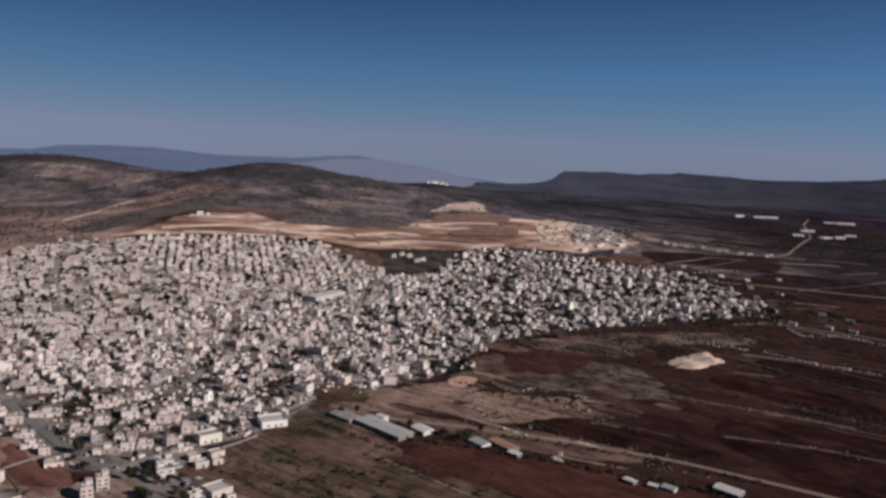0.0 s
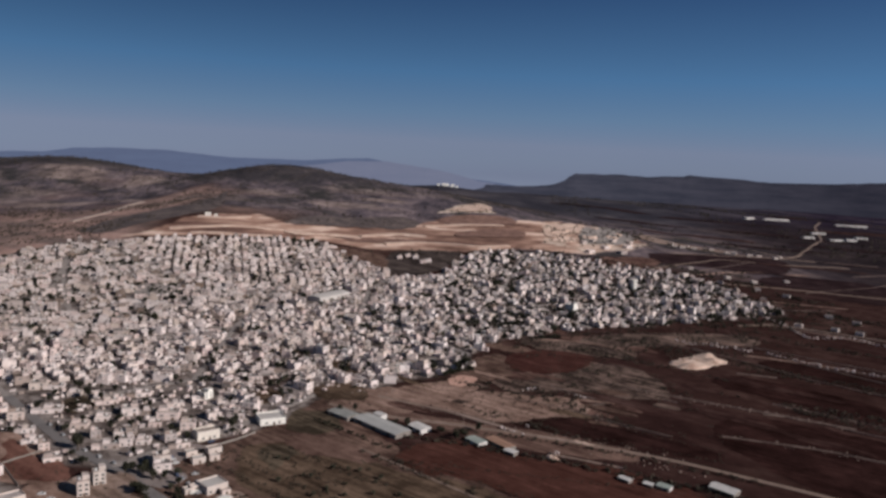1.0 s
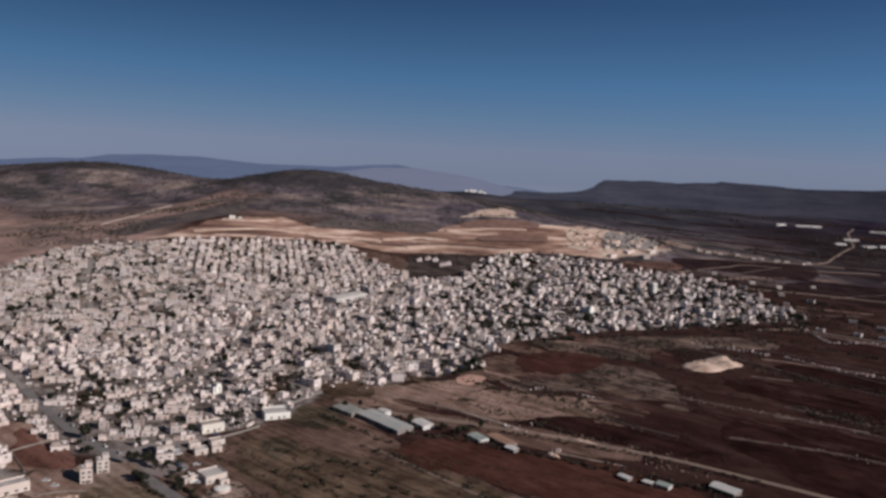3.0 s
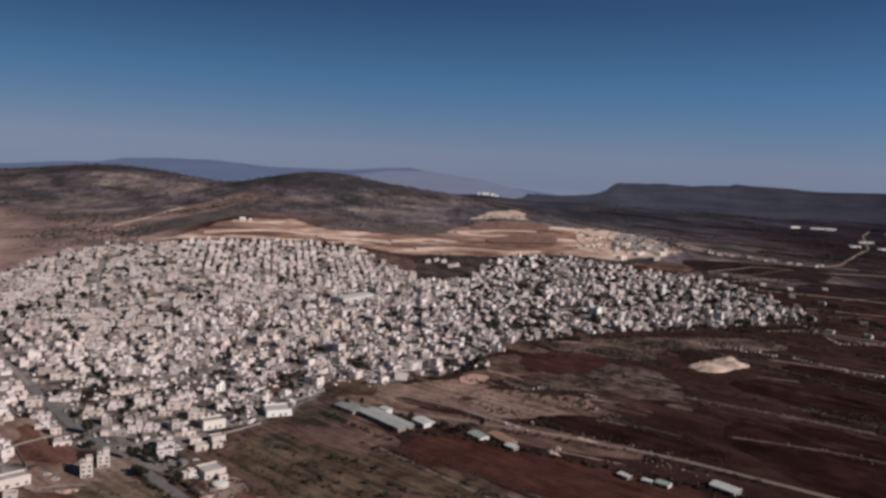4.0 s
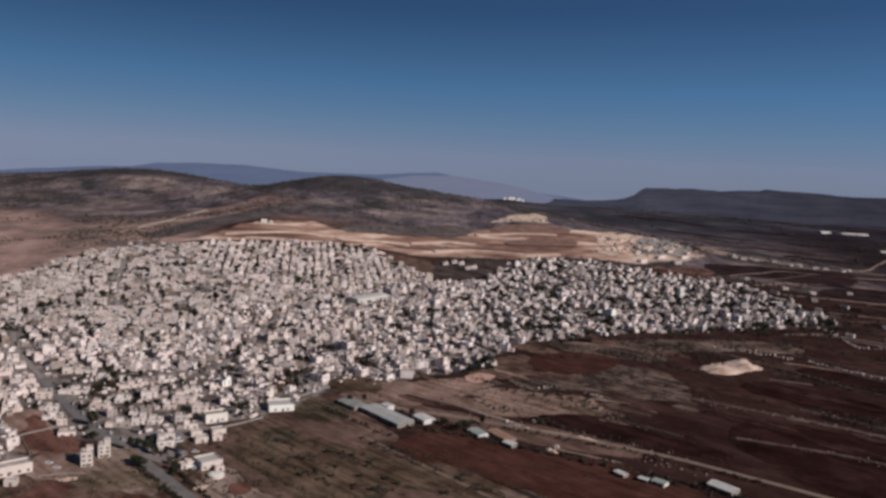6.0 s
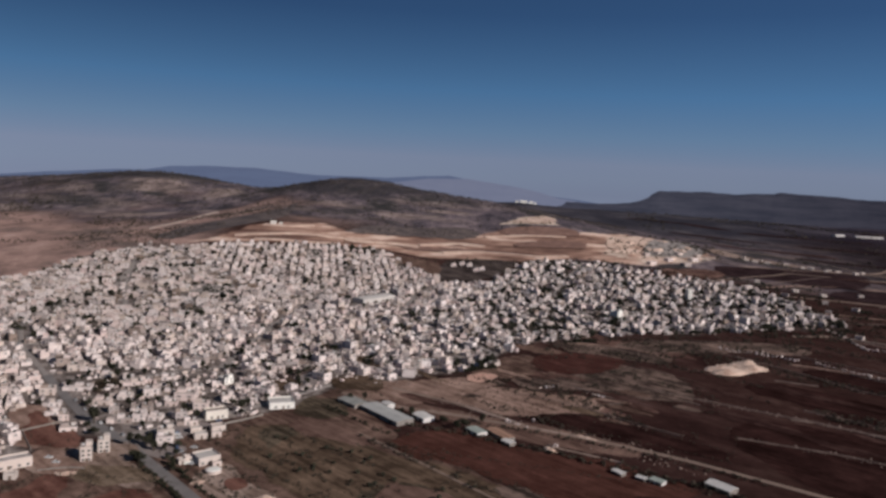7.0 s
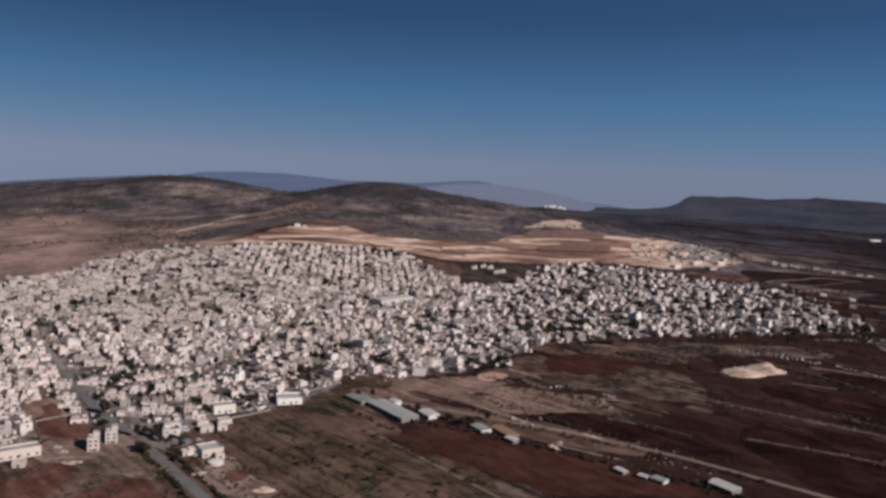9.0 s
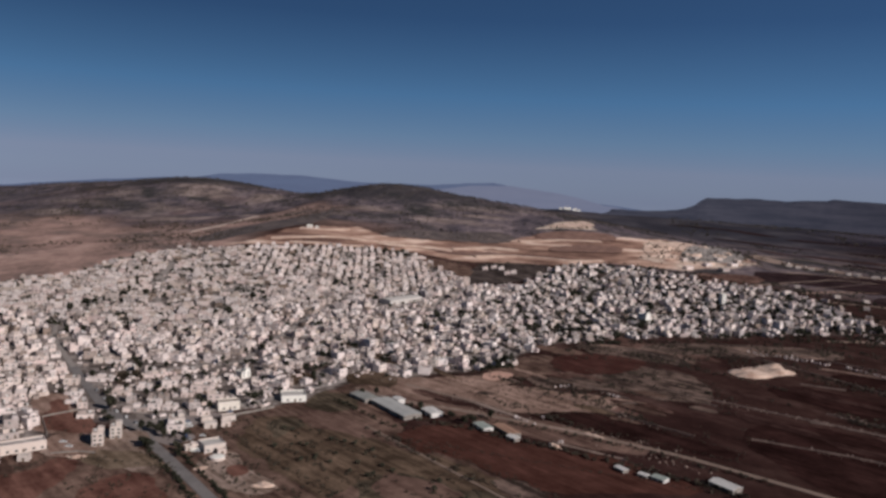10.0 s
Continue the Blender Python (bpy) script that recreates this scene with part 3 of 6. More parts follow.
drape("field", [(290, 760), (330, 800), (470, 700), (440, 640), (380, 680)], M_NIGHT, "dark ploughed strip beyond the earth mound", lift=0.14)
for bank in ([(255, 826), (300, 775), (340, 722), (392, 680)], [(140, 668), (205, 634), (280, 603), (350, 555)], [(200, 552), (270, 534), (330, 500)], [(84, 650), (100, 634), (118, 622)],
             [(40, 610), (80, 600), (125, 566), (160, 545)], [(400, 985), (455, 935), (510, 890)], [(285, 878), (360, 818), (440, 762)], [(345, 796), (412, 724)], [(270, 640), (345, 590)],
             [(550, 1240), (660, 1320), (800, 1425)], [(150, 880), (215, 850), (280, 800)], [(100, 830), (150, 800), (170, 770)]):
    ribbon("bank", bank, 1.5, M_BANK, "low pale bank of stones between fields", lift=0.7)
drape("field", [(-124, 462), (-118, 488), (-59, 444), (-4, 391), (20, 360), (-20, 360), (-27, 383), (-70, 413)], M_SCRUBBY, "strip of dark olive weeds", lift=0.2)
drape("field", [(-60, 470), (-42, 460), (0, 434), (38, 404), (60, 380), (20, 380), (8, 393), (-19, 414)], M_SCRUBBY, "strip of dark olive weeds beside a path", lift=0.2)
drape("field", [(-113, 483), (-98, 511), (-58, 488), (-37, 467), (-48, 456), (-83, 467)], M_BROWN, "bare brown ground before the warehouse", lift=0.2)
drape("field", [(-115, 509), (-119, 544), (-103, 564), (-83, 546), (-78, 515), (-95, 501)], M_SCRUBBY, "dark overgrown plot beside the warehouse", lift=0.2)
drape("field", [(-199, 372), (-188, 393), (-162, 392), (-135, 376), (-154, 374), (-166, 361)], M_OLIVEGRASS, "dry olive-brown grass by the junction", lift=0.34)
ribbon("road", [(-57, 484), (-32, 464), (15, 425), (41, 404), (80, 370)], 1.8, M_DIRT, "narrow footpath between plots", lift=0.4)
drape("field", [(-36, 475), (-27, 493), (-1, 510), (24, 503), (52, 490), (74, 485), (96, 489), (113, 475), (139, 459), (162, 442), (111, 425), (68, 411), (58, 422), (33, 435), (7, 448), (-15, 450)], M_PLOUGH, "very dark red ploughed field")
drape("field", [(-18, 410), (9, 408), (34, 393), (-5, 372), (-25, 385)], M_BROWN, "bare brown fallow plot")
drape("field", [(-98, 475), (-28, 454), (42, 425), (69, 406), (30, 398), (5, 412), (-22, 414), (-30, 385), (-46, 367), (-92, 400), (-104, 440)], M_WEEDS, "dark weedy plot with scattered bushes")
drape("field", [(197, 1330), (238, 1417), (360, 1500), (363, 1409), (243, 1290)], M_CLAY, "reddish bare strip below the stone yard", lift=0.5)
drape("field", [(405, 1519), (570, 1714), (692, 1662), (630, 1488), (462, 1464)], M_PURPLE, "dark purple-brown ploughed strip", lift=0.5)
drape("field", [(480, 1290), (560, 1420), (760, 1400), (700, 1260)], M_PURPLE, "dark strip of far farmland", lift=0.5)
drape("field", [(470, 1060), (560, 1200), (700, 1150), (640, 980)], M_DUSK, "reddish fallow beyond the last houses", lift=0.3)
for track in ([(220, 1231), (348, 1381), (505, 1556), (664, 1585), (800, 1620)], [(346, 1272), (430, 1272), (549, 1265), (700, 1230)], [(400, 1830), (495, 1958), (637, 1911), (727, 1759), (900, 1700)],
              [(360, 1695), (417, 1581), (504, 1632), (640, 1700)], [(348, 958), (405, 981), (440, 960), (540, 900)]):
    ribbon("road", track, 4.0, M_DIRT, "pale farm track across the plain", lift=0.8)
def strip_patch(cx, cy, length, width, turn, material, label, lift=0.16):
    """A long narrow plot lying along the run of the fields."""
    c, s = math.cos(radians(turn)), math.sin(radians(turn))
    pts = [(-0.5, -0.2), (-0.35, -0.5), (0.1, -0.42), (0.5, -0.1), (0.42, 0.35), (0.0, 0.5), (-0.4, 0.38)]
    drape("field", [(cx + c * u * length - s * v * width, cy + s * u * length + c * v * width) for u, v in pts], material, label, lift)


for k, (x, y, l, w) in enumerate(((-5, 612, 90, 26), (75, 668, 120, 28), (120, 735, 130, 30), (185, 690, 120, 22), (200, 612, 130, 20), (150, 835, 150, 34), (230, 870, 130, 26), (340, 900, 170, 32), (95, 600, 90, 18),
                                  (290, 690, 120, 18), (330, 560, 130, 14), (60, 775, 70, 30), (400, 860, 120, 22), (430, 1000, 130, 26), (260, 560, 110, 12), (160, 640, 80, 14))):
    strip_patch(x, y, l, w, -36 + 5 * math.sin(3.1 * k), (M_DUSK if x > 180 else (M_FALLOW, M_CLAY, M_FALLOW, M_OLD)[k % 4]), "patchy brown fallow strip with dry weeds", 0.16 + 0.03 * (k % 3))
for k, (x, y, l, w) in enumerate(((600, 2050, 320, 60), (760, 1900, 300, 45), (900, 2250, 380, 70), (1250, 2450, 420, 70), (820, 2550, 420, 80), (520, 2350, 300, 60), (1350, 2950, 500, 90), (450, 2700, 380, 80),
                                  (1000, 2000, 330, 50), (700, 1560, 240, 34), (820, 1700, 260, 30), (640, 1420, 200, 26))):
    strip_patch(x, y, l, w, -14 + 9 * math.sin(2.3 * k), (M_DUSK, M_PURPLE, M_PURPLE)[k % 3], "long strip of far farmland", 1.0)
drape("field", [(132, 836), (176, 872), (239, 892), (301, 910), (346, 900), (344, 858), (307, 841), (288, 850), (228, 828), (183, 815), (143, 805)], M_GREYSCRUB, "grey-brown weedy strip below the eastern houses", lift=0.3)
for line in ([(405, 1339), (472, 1399), (552, 1434), (650, 1460)], [(372, 1153), (422, 1148), (468, 1141), (560, 1120)], [(380, 990), (399, 971), (430, 945), (480, 905)], [(235, 876), (262, 863), (289, 858), (320, 852)],
             [(304, 806), (329, 799), (354, 787), (400, 768)], [(73, 609), (95, 624), (117, 616), (132, 612)], [(91, 826), (126, 827), (160, 815), (184, 775)]):
    ribbon("bank", line, 3.2, M_EARTH, "worn pale bank of earth between plots", lift=0.75)
mix = random.Random(44)
for k in range(26):
    x, y = mix.uniform(-70, 230), mix.uniform(545, 700)
    if y < 700 - 0.55 * abs(x - 60) and not within(TOWN, x, y) and y > 560 - 0.35 * x:
        strip_patch(x, y, mix.uniform(22, 52), mix.uniform(7, 15), -36 + mix.uniform(-16, 16), (M_GREYSCRUB, M_OLD, M_WEEDS, M_EARTH, M_CLAY)[k % 5], "small mottled patch of weeds and bare soil", 0.5 + 0.04 * (k % 5))
ribbon("road", [(395, 1812), (450, 1800), (475, 1745), (517, 1738), (580, 1722), (648, 1708), (760, 1690)], 6, M_DIRT, "dusty pale road between outlying stone yards", lift=1.3)
drape("field", [(380, 1830), (440, 1850), (520, 1790), (600, 1760), (590, 1735), (500, 1750), (440, 1740), (400, 1780)], M_TAN, "bare tan ground beside the far road", lift=0.9)
drape("field", [(361, 1554), (497, 1615), (629, 1656), (640, 1500), (542, 1400), (454, 1440), (350, 1420)], M_PURPLE, "dark purple ploughed strip east of the stone yard", lift=0.45)
M_THICKET = surface("dark_hill_thicket", [(0.32, (0.042, 0.035, 0.035)), (0.46, (0.085, 0.068, 0.066)), (0.66, (0.19, 0.145, 0.132))], 30)
M_TRACK = surface("pale_hill_track", [(0.32, (0.25, 0.185, 0.160)), (0.68, (0.46, 0.365, 0.320))], 18)
M_BENCH = surface("pale_cut_bench", [(0.32, (0.34, 0.225, 0.175)), (0.5, (0.56, 0.405, 0.325)), (0.70, (0.74, 0.60, 0.50))], 18)
M_RISER = surface("red_cut_face", [(0.32, (0.12, 0.070, 0.058)), (0.5, (0.20, 0.116, 0.092)), (0.70, (0.31, 0.190, 0.150))], 14)
drape("hillside_patch", [(-671, 1272), (-668, 1414), (-603, 1484), (-551, 1603), (-578, 1817), (-485, 1487), (-535, 1391), (-584, 1324), (-609, 1245)], M_THICKET, "band of dark thicket above the cut benches", lift=0.9, step=10.0)
drape("hillside_patch", [(-358, 1422), (-299, 1456), (-207, 1512), (-127, 1520), (-91, 1591), (-145, 1636), (-235, 1586), (-320, 1532)], M_THICKET, "dark weedy slope above the cut benches", lift=0.9, step=10.0)
for line, wide in (([(-500, 1400), (-449, 1404), (-415, 1438)], 14), ([(-515, 1300), (-458, 1326), (-423, 1355), (-372, 1362), (-335, 1381)], 13), ([(-330, 1370), (-285, 1385), (-245, 1408), (-198, 1414)], 18), ([(-203, 1438), (-140, 1483), (-79, 1480)], 14),
                   ([(-150, 1392), (-93, 1432), (-35, 1433), (23, 1417), (80, 1449)], 14), ([(-90, 1565), (-9, 1594), (75, 1619)], 13), ([(-470, 1280), (-400, 1300), (-330, 1330)], 9)):
    ribbon("cut_bench", line, wide, M_BENCH, "pale level bench cut into the hillside", lift=1.6)
for face in ([(-73, 1629), (-10, 1684), (90, 1725), (114, 1671), (42, 1589), (-40, 1583)], [(-25, 1528), (54, 1580), (118, 1596), (121, 1532), (43, 1497), (-22, 1488)], [(-274, 1406), (-211, 1416), (-128, 1445), (-63, 1451), (-123, 1404), (-204, 1381)]):
    drape("cut_face", face, M_RISER, "dark red earth face between cut benches", lift=1.5, step=8.0)
ribbon("road", [(-745, 1400), (-736, 1467), (-721, 1511), (-720, 1573), (-712, 1640)], 12, M_TRACK, "broad pale track climbing the hillside", lift=1.5)
drape("field", [(-103, 603), (-73, 609), (-44, 627), (-8, 649), (15, 660), (24, 632), (0, 606), (-18, 580), (-31, 556), (-60, 563), (-85, 571)], M_EARTH, "mottled brown ground at the edge of town", lift=0.3)
drape("field", [(-60, 566), (-31, 560), (2, 550), (32, 544), (57, 541), (89, 530), (130, 513), (128, 488), (76, 498), (53, 503), (16, 520), (-15, 529), (-46, 545)], M_BROWN, "worn tan ground along the dirt road", lift=0.22)
drape("field", [(-21, 596), (4, 611), (30, 627), (49, 622), (68, 615), (95, 626), (113, 596), (92, 574), (55, 566), (34, 554), (12, 565), (-12, 577)], M_EARTH, "light reddish-brown fallow beside the track fork", lift=0.3)
drape("field", [(30, 660), (65, 667), (93, 697), (129, 741), (170, 732), (190, 690), (180, 632), (148, 622), (122, 640), (95, 640), (68, 629), (38, 640)], M_GREYSCRUB, "grey-brown scrubland with dry weeds", lift=0.3)
drape("field", [(60, 831), (114, 834), (160, 817), (191, 792), (177, 758), (130, 770), (80, 786)], M_GREYSCRUB, "dull grey-brown strip below the houses", lift=0.3)
drape("field", [(36, 420), (55, 424), (72, 408), (90, 380), (60, 384)], M_GREYSCRUB, "greyish bare strip beside a footpath", lift=0.45)
drape("field", [(46, 725), (59, 762), (91, 781), (141, 769), (119, 706), (78, 690), (57, 695)], M_MAROON, "dark red tilled field", lift=0.75)
drape("field", [(13, 716), (34, 746), (50, 752), (56, 690), (30, 652), (0, 655), (-6, 676)], M_OLD, "brown weedy ground below the eastern houses", lift=0.5)
drape("field", [(-6, 655), (7, 669), (23, 662), (10, 634), (-2, 636)], M_SALMON, "small bare pad of salmon-coloured clay", lift=0.9)
drape("field", [(42, 549), (58, 564), (90, 570), (124, 557), (190, 520), (184, 500), (123, 518), (73, 540)], M_NIGHT, "dark red ploughed field beside a track")
drape("field", [(-222, 325), (-206, 349), (-206, 372), (-190, 367), (-182, 343), (-174, 312), (-195, 292)], M_RED, "red earth plot below the houses")
drape("field", [(-162, 322), (-162, 351), (-154, 364), (-139, 363), (-124, 349), (-108, 330), (-118, 306)], M_RED, "red earth plot beside the road")
drape("field", [(-288, 462), (-269, 457), (-246, 432), (-230, 434), (-216, 418), (-212, 404), (-232, 402), (-246, 408)], M_RED, "small red-brown earth plot between houses", lift=0.6)
drape("field", [(-233, 393), (-222, 412), (-206, 402), (-190, 387), (-193, 371), (-209, 368)], M_EARTH, "patchy reddish earth below the apartment blocks", lift=0.45)
drape("field", [(-118, 520), (-110, 560), (-91, 547), (-65, 524), (-37, 498), (-31, 486), (-36, 466), (-77, 486), (-103, 498)], M_OLD, "brown weedy ground along the warehouse", lift=0.16)
drape("field", [(-140, 1326), (-116, 1150), (-70, 1140), (-22, 1264), (2, 1362), (-66, 1372)], M_WASTE, "dark empty field among the houses", lift=0.6)
drape("field", [(-249, 1334), (-222, 1330), (-168, 1318), (-134, 1301), (-122, 1206), (-143, 1196), (-181, 1243), (-220, 1282)], M_OLD, "brown waste ground between two quarters", lift=0.5)
drape("field", [(-112, 545), (-100, 588), (-70, 598), (-58, 560), (-88, 556)], M_OLD, "dark plot behind the warehouse")

# ------------------------------------------------------------------ far ridges
def ridge(name, profile, radius, depth, material, label, seed, rough=5.0):
    """A long ridge on an arc far off: a foot, a flank with spurs, a crest and a back."""
    az = np.arange(profile[0][0], profile[-1][0] + 0.01, 0.12)
    top = np.interp(az, [p[0] for p in profile], [p[1] for p in profile])
    top = top + rough * wander(az * 40, az * 0, 60, seed)
    rows = []
    for s, k in ((0.0, -1), (0.35, 0.30), (0.7, 0.72), (0.9, 0.96), (1.0, 1.0), (1.06, 0.7), (1.1, -0.2)):
        r = radius - depth + depth * s + 60 * wander(az * 40, az * 0 + 100 * s, 90, seed + 3) * (s < 0.95)
        hgt = np.where(k < 0, -30.0, top * k)
        a = np.radians(az)
        rows.append(np.stack([50 + r * np.sin(a), r * np.cos(a), hgt], 1))
    v = np.concatenate(rows)
    n = len(az)
    faces = [(k * n + i, k * n + i + 1, (k + 1) * n + i + 1, (k + 1) * n + i) for k in range(len(rows) - 1) for i in range(n - 1)]
    ob = mesh_object(name, v.tolist(), faces, [material], smooth_shade=True)
    return tagged(ob, label, "ridge", kind="structure")


# no real glow: emission gives the far ridges their haze colour
def haze_glow_material(name, a, b, glow, east=1.0):
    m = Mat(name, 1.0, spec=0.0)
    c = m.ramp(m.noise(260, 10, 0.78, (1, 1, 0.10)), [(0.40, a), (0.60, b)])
    # east end dimmed in the emission colour, as vignetting would
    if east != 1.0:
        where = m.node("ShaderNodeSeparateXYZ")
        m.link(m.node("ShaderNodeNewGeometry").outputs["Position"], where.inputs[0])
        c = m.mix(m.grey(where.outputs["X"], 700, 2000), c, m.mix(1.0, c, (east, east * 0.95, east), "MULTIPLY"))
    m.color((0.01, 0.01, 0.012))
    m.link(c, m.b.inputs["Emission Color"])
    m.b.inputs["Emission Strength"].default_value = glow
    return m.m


M_FAR = haze_glow_material("distant_blue_hills", (0.088, 0.112, 0.192), (0.098, 0.126, 0.212), 1.0)
M_FAR2 = haze_glow_material("distant_hazy_hills", (0.146, 0.163, 0.243), (0.157, 0.173, 0.253), 1.0)
M_MESA = haze_glow_material("distant_dark_plateau", (0.031, 0.0335, 0.051), (0.055, 0.0545, 0.076), 1.0, 0.55)
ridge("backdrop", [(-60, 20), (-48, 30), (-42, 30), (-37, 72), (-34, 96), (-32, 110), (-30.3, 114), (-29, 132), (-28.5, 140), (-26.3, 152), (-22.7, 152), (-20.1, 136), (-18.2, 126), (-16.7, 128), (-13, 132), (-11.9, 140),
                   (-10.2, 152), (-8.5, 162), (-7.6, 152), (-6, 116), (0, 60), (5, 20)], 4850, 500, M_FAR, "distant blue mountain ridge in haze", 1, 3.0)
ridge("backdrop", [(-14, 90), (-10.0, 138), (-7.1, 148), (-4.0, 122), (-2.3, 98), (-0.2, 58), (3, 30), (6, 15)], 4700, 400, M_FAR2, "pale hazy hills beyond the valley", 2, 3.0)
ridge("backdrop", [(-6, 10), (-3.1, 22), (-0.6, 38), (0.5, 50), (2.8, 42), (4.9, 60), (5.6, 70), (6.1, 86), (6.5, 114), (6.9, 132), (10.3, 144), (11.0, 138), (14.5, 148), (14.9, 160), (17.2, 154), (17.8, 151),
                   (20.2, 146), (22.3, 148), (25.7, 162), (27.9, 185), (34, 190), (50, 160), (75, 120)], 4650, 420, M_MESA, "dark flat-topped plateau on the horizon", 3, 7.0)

# ------------------------------------------------------------------ geometry helpers
class Geo:
    """Collects boxes, prisms and leaves for one mesh."""

    def __init__(self):
        self.v, self.f, self.i = [], [], []

    def add(self, verts, faces, mat=0):
        n = len(self.v)
        self.v += verts
        self.f += [tuple(n + k for k in face) for face in faces]
        self.i += [mat] * len(faces)

    def box(self, cx, cy, z0, sx, sy, sz, mat=0, bevel=0.0, turn=0.0):
        """A box standing on z0; bevel takes off its upper edges."""
        hx, hy, b = sx / 2, sy / 2, min(bevel, sx / 3, sy / 3, sz / 2)
        c, s = math.cos(turn), math.sin(turn)
        rings = [(hx, hy, z0), (hx, hy, z0 + sz - b)] + ([(hx - b, hy - b, z0 + sz)] if b else [])
        verts = [(cx + c * x * kx - s * y * ky, cy + s * x * kx + c * y * ky, z) for x, y, z in rings for kx, ky in ((-1, -1), (1, -1), (1, 1), (-1, 1))]
        faces = [(3, 2, 1, 0)]
        for r in range(len(rings) - 1):
            faces += [(r * 4 + k, r * 4 + (k + 1) % 4, r * 4 + 4 + (k + 1) % 4, r * 4 + 4 + k) for k in range(4)]
        t = len(rings) * 4 - 4
        faces.append((t, t + 1, t + 2, t + 3))
        self.add(verts, faces, mat)

    def prism(self, cx, cy, z0, r0, r1, hgt, sides=8, mat=0, dx=0.0, dy=0.0):
        a = [2 * math.pi * k / sides for k in range(sides)]
        verts = [(cx + r0 * math.cos(t), cy + r0 * math.sin(t), z0) for t in a] + [(cx + dx + r1 * math.cos(t), cy + dy + r1 * math.sin(t), z0 + hgt) for t in a]
        faces = [(k, (k + 1) % sides, sides + (k + 1) % sides, sides + k) for k in range(sides)]
        faces += [tuple(range(sides - 1, -1, -1)), tuple(range(sides, 2 * sides))]
        self.add(verts, faces, mat)

    def shell(self, cx, cy, z0, sx, sy, hgt, rim, thick, turn=0.0, wall=0, roof=1, closed=True):
        """Walls with a parapet round a sunk flat roof, in one piece."""
        c, s = math.cos(turn), math.sin(turn)
        hx, hy = sx / 2, sy / 2
        rings = [(hx, hy, z0), (hx, hy, hgt + rim), (hx - thick, hy - thick, hgt + rim), (hx - thick, hy - thick, hgt)]
        verts = [(cx + c * x * kx - s * y * ky, cy + s * x * kx + c * y * ky, z) for x, y, z in rings for kx, ky in ((-1, -1), (1, -1), (1, 1), (-1, 1))]
        faces = []
        for r in range(3):
            faces += [(r * 4 + k, r * 4 + (k + 1) % 4, r * 4 + 4 + (k + 1) % 4, r * 4 + 4 + k) for k in range(4)]
        self.add(verts, faces, wall)
        if closed:
            n = len(self.v) - 16
            self.f.append((n + 12, n + 13, n + 14, n + 15))
            self.i.append(roof)

    def leaves(self, cx, cy, cz, rx, rz, count, size, rng, mat=0):
        """Loose leaf clumps in an uneven ball-shaped region, thinner towards its edge."""
        q = np.random.RandomState(rng.randrange(2 ** 31))
        lobes = np.stack([q.uniform(-0.45, 0.45, 5), q.uniform(-0.45, 0.45, 5), q.uniform(-0.35, 0.4, 5), q.uniform(0.4, 0.65, 5)], 1)
        pick = lobes[q.randint(0, 5, count)]
        d = q.normal(size=(count, 3))
        d = d / np.linalg.norm(d, axis=1)[:, None] * (pick[:, 3] * q.uniform(0.55, 1.0, count))[:, None]
        p = np.array([cx, cy, cz]) + (pick[:, :3] + d) * np.array([rx, rx, rz])
        u = q.normal(size=(count, 3))
        u /= np.linalg.norm(u, axis=1)[:, None]
        w = np.cross(u, q.normal(size=(count, 3)))
        w /= np.linalg.norm(w, axis=1)[:, None]
        k = (size * q.uniform(0.6, 1.3, count))[:, None]
        tri = np.stack([p + u * k, p - u * k * 0.5 + w * k * 0.8, p - u * k * 0.6 - w * k * 0.7], 1).reshape(-1, 3)
        n = len(self.v)
        self.v += tri.tolist()
        self.f += (np.arange(count * 3).reshape(-1, 3) + n).tolist()
        self.i += [mat] * count

    def mesh(self, name, mats, parent=None, label="", smooth_shade=False):
        ob = mesh_object(name, self.v, self.f, mats, self.i, parent, smooth_shade)
        if label:
            tagged(ob, label)
        return ob


def holder(name, label, category, group=""):
    return tagged(new(name), label, category, group)


def shared(name, me, parent, place):
    """A part that shares its mesh with its like."""
    ob = new(name, me)
    ob.parent = parent
    ob.matrix_basis = place
    return ob


def park_mesh(geo, name, mats):
    """A mesh kept for repeated parts."""
    me = bpy.data.meshes.new(name)
    me.from_pydata(geo.v, [], geo.f)
    for mt in mats:
        me.materials.append(mt)
    me.polygons.foreach_set("material_index", np.array(geo.i, dtype=np.int32))
    me.update()
    return me


def window_mesh(w, hgt):
    """A frame round an opening, in one piece, and the pane that sits in it."""
    t, q = 0.14, 0.06
    g = Geo()
    rings = [(w / 2, 0.0, hgt, -q), (w / 2 - t, t, hgt - t, -q), (w / 2 - t, t, hgt - t, q), (w / 2, 0.0, hgt, q)]
    v = [(s * x, y, z) for x, lo, hi, y in rings for s, z in ((-1, lo), (1, lo), (1, hi), (-1, hi))]
    g.add(v, [(r * 4 + k, r * 4 + (k + 1) % 4, ((r + 1) % 4) * 4 + (k + 1) % 4, ((r + 1) % 4) * 4 + k) for r in range(4) for k in range(4)])
    p = Geo()
    p.box(0, 0.02, t, w - 2 * t, 0.04, hgt - 2 * t)
    return park_mesh(g, "window", [M_FRAME]), park_mesh(p, "pane", [M_PANE])


def window(pair, parent, place):
    """A window with its pane of glass."""
    ob = shared("window", pair[0], parent, place)
    shared("pane", pair[1], ob, Matrix())


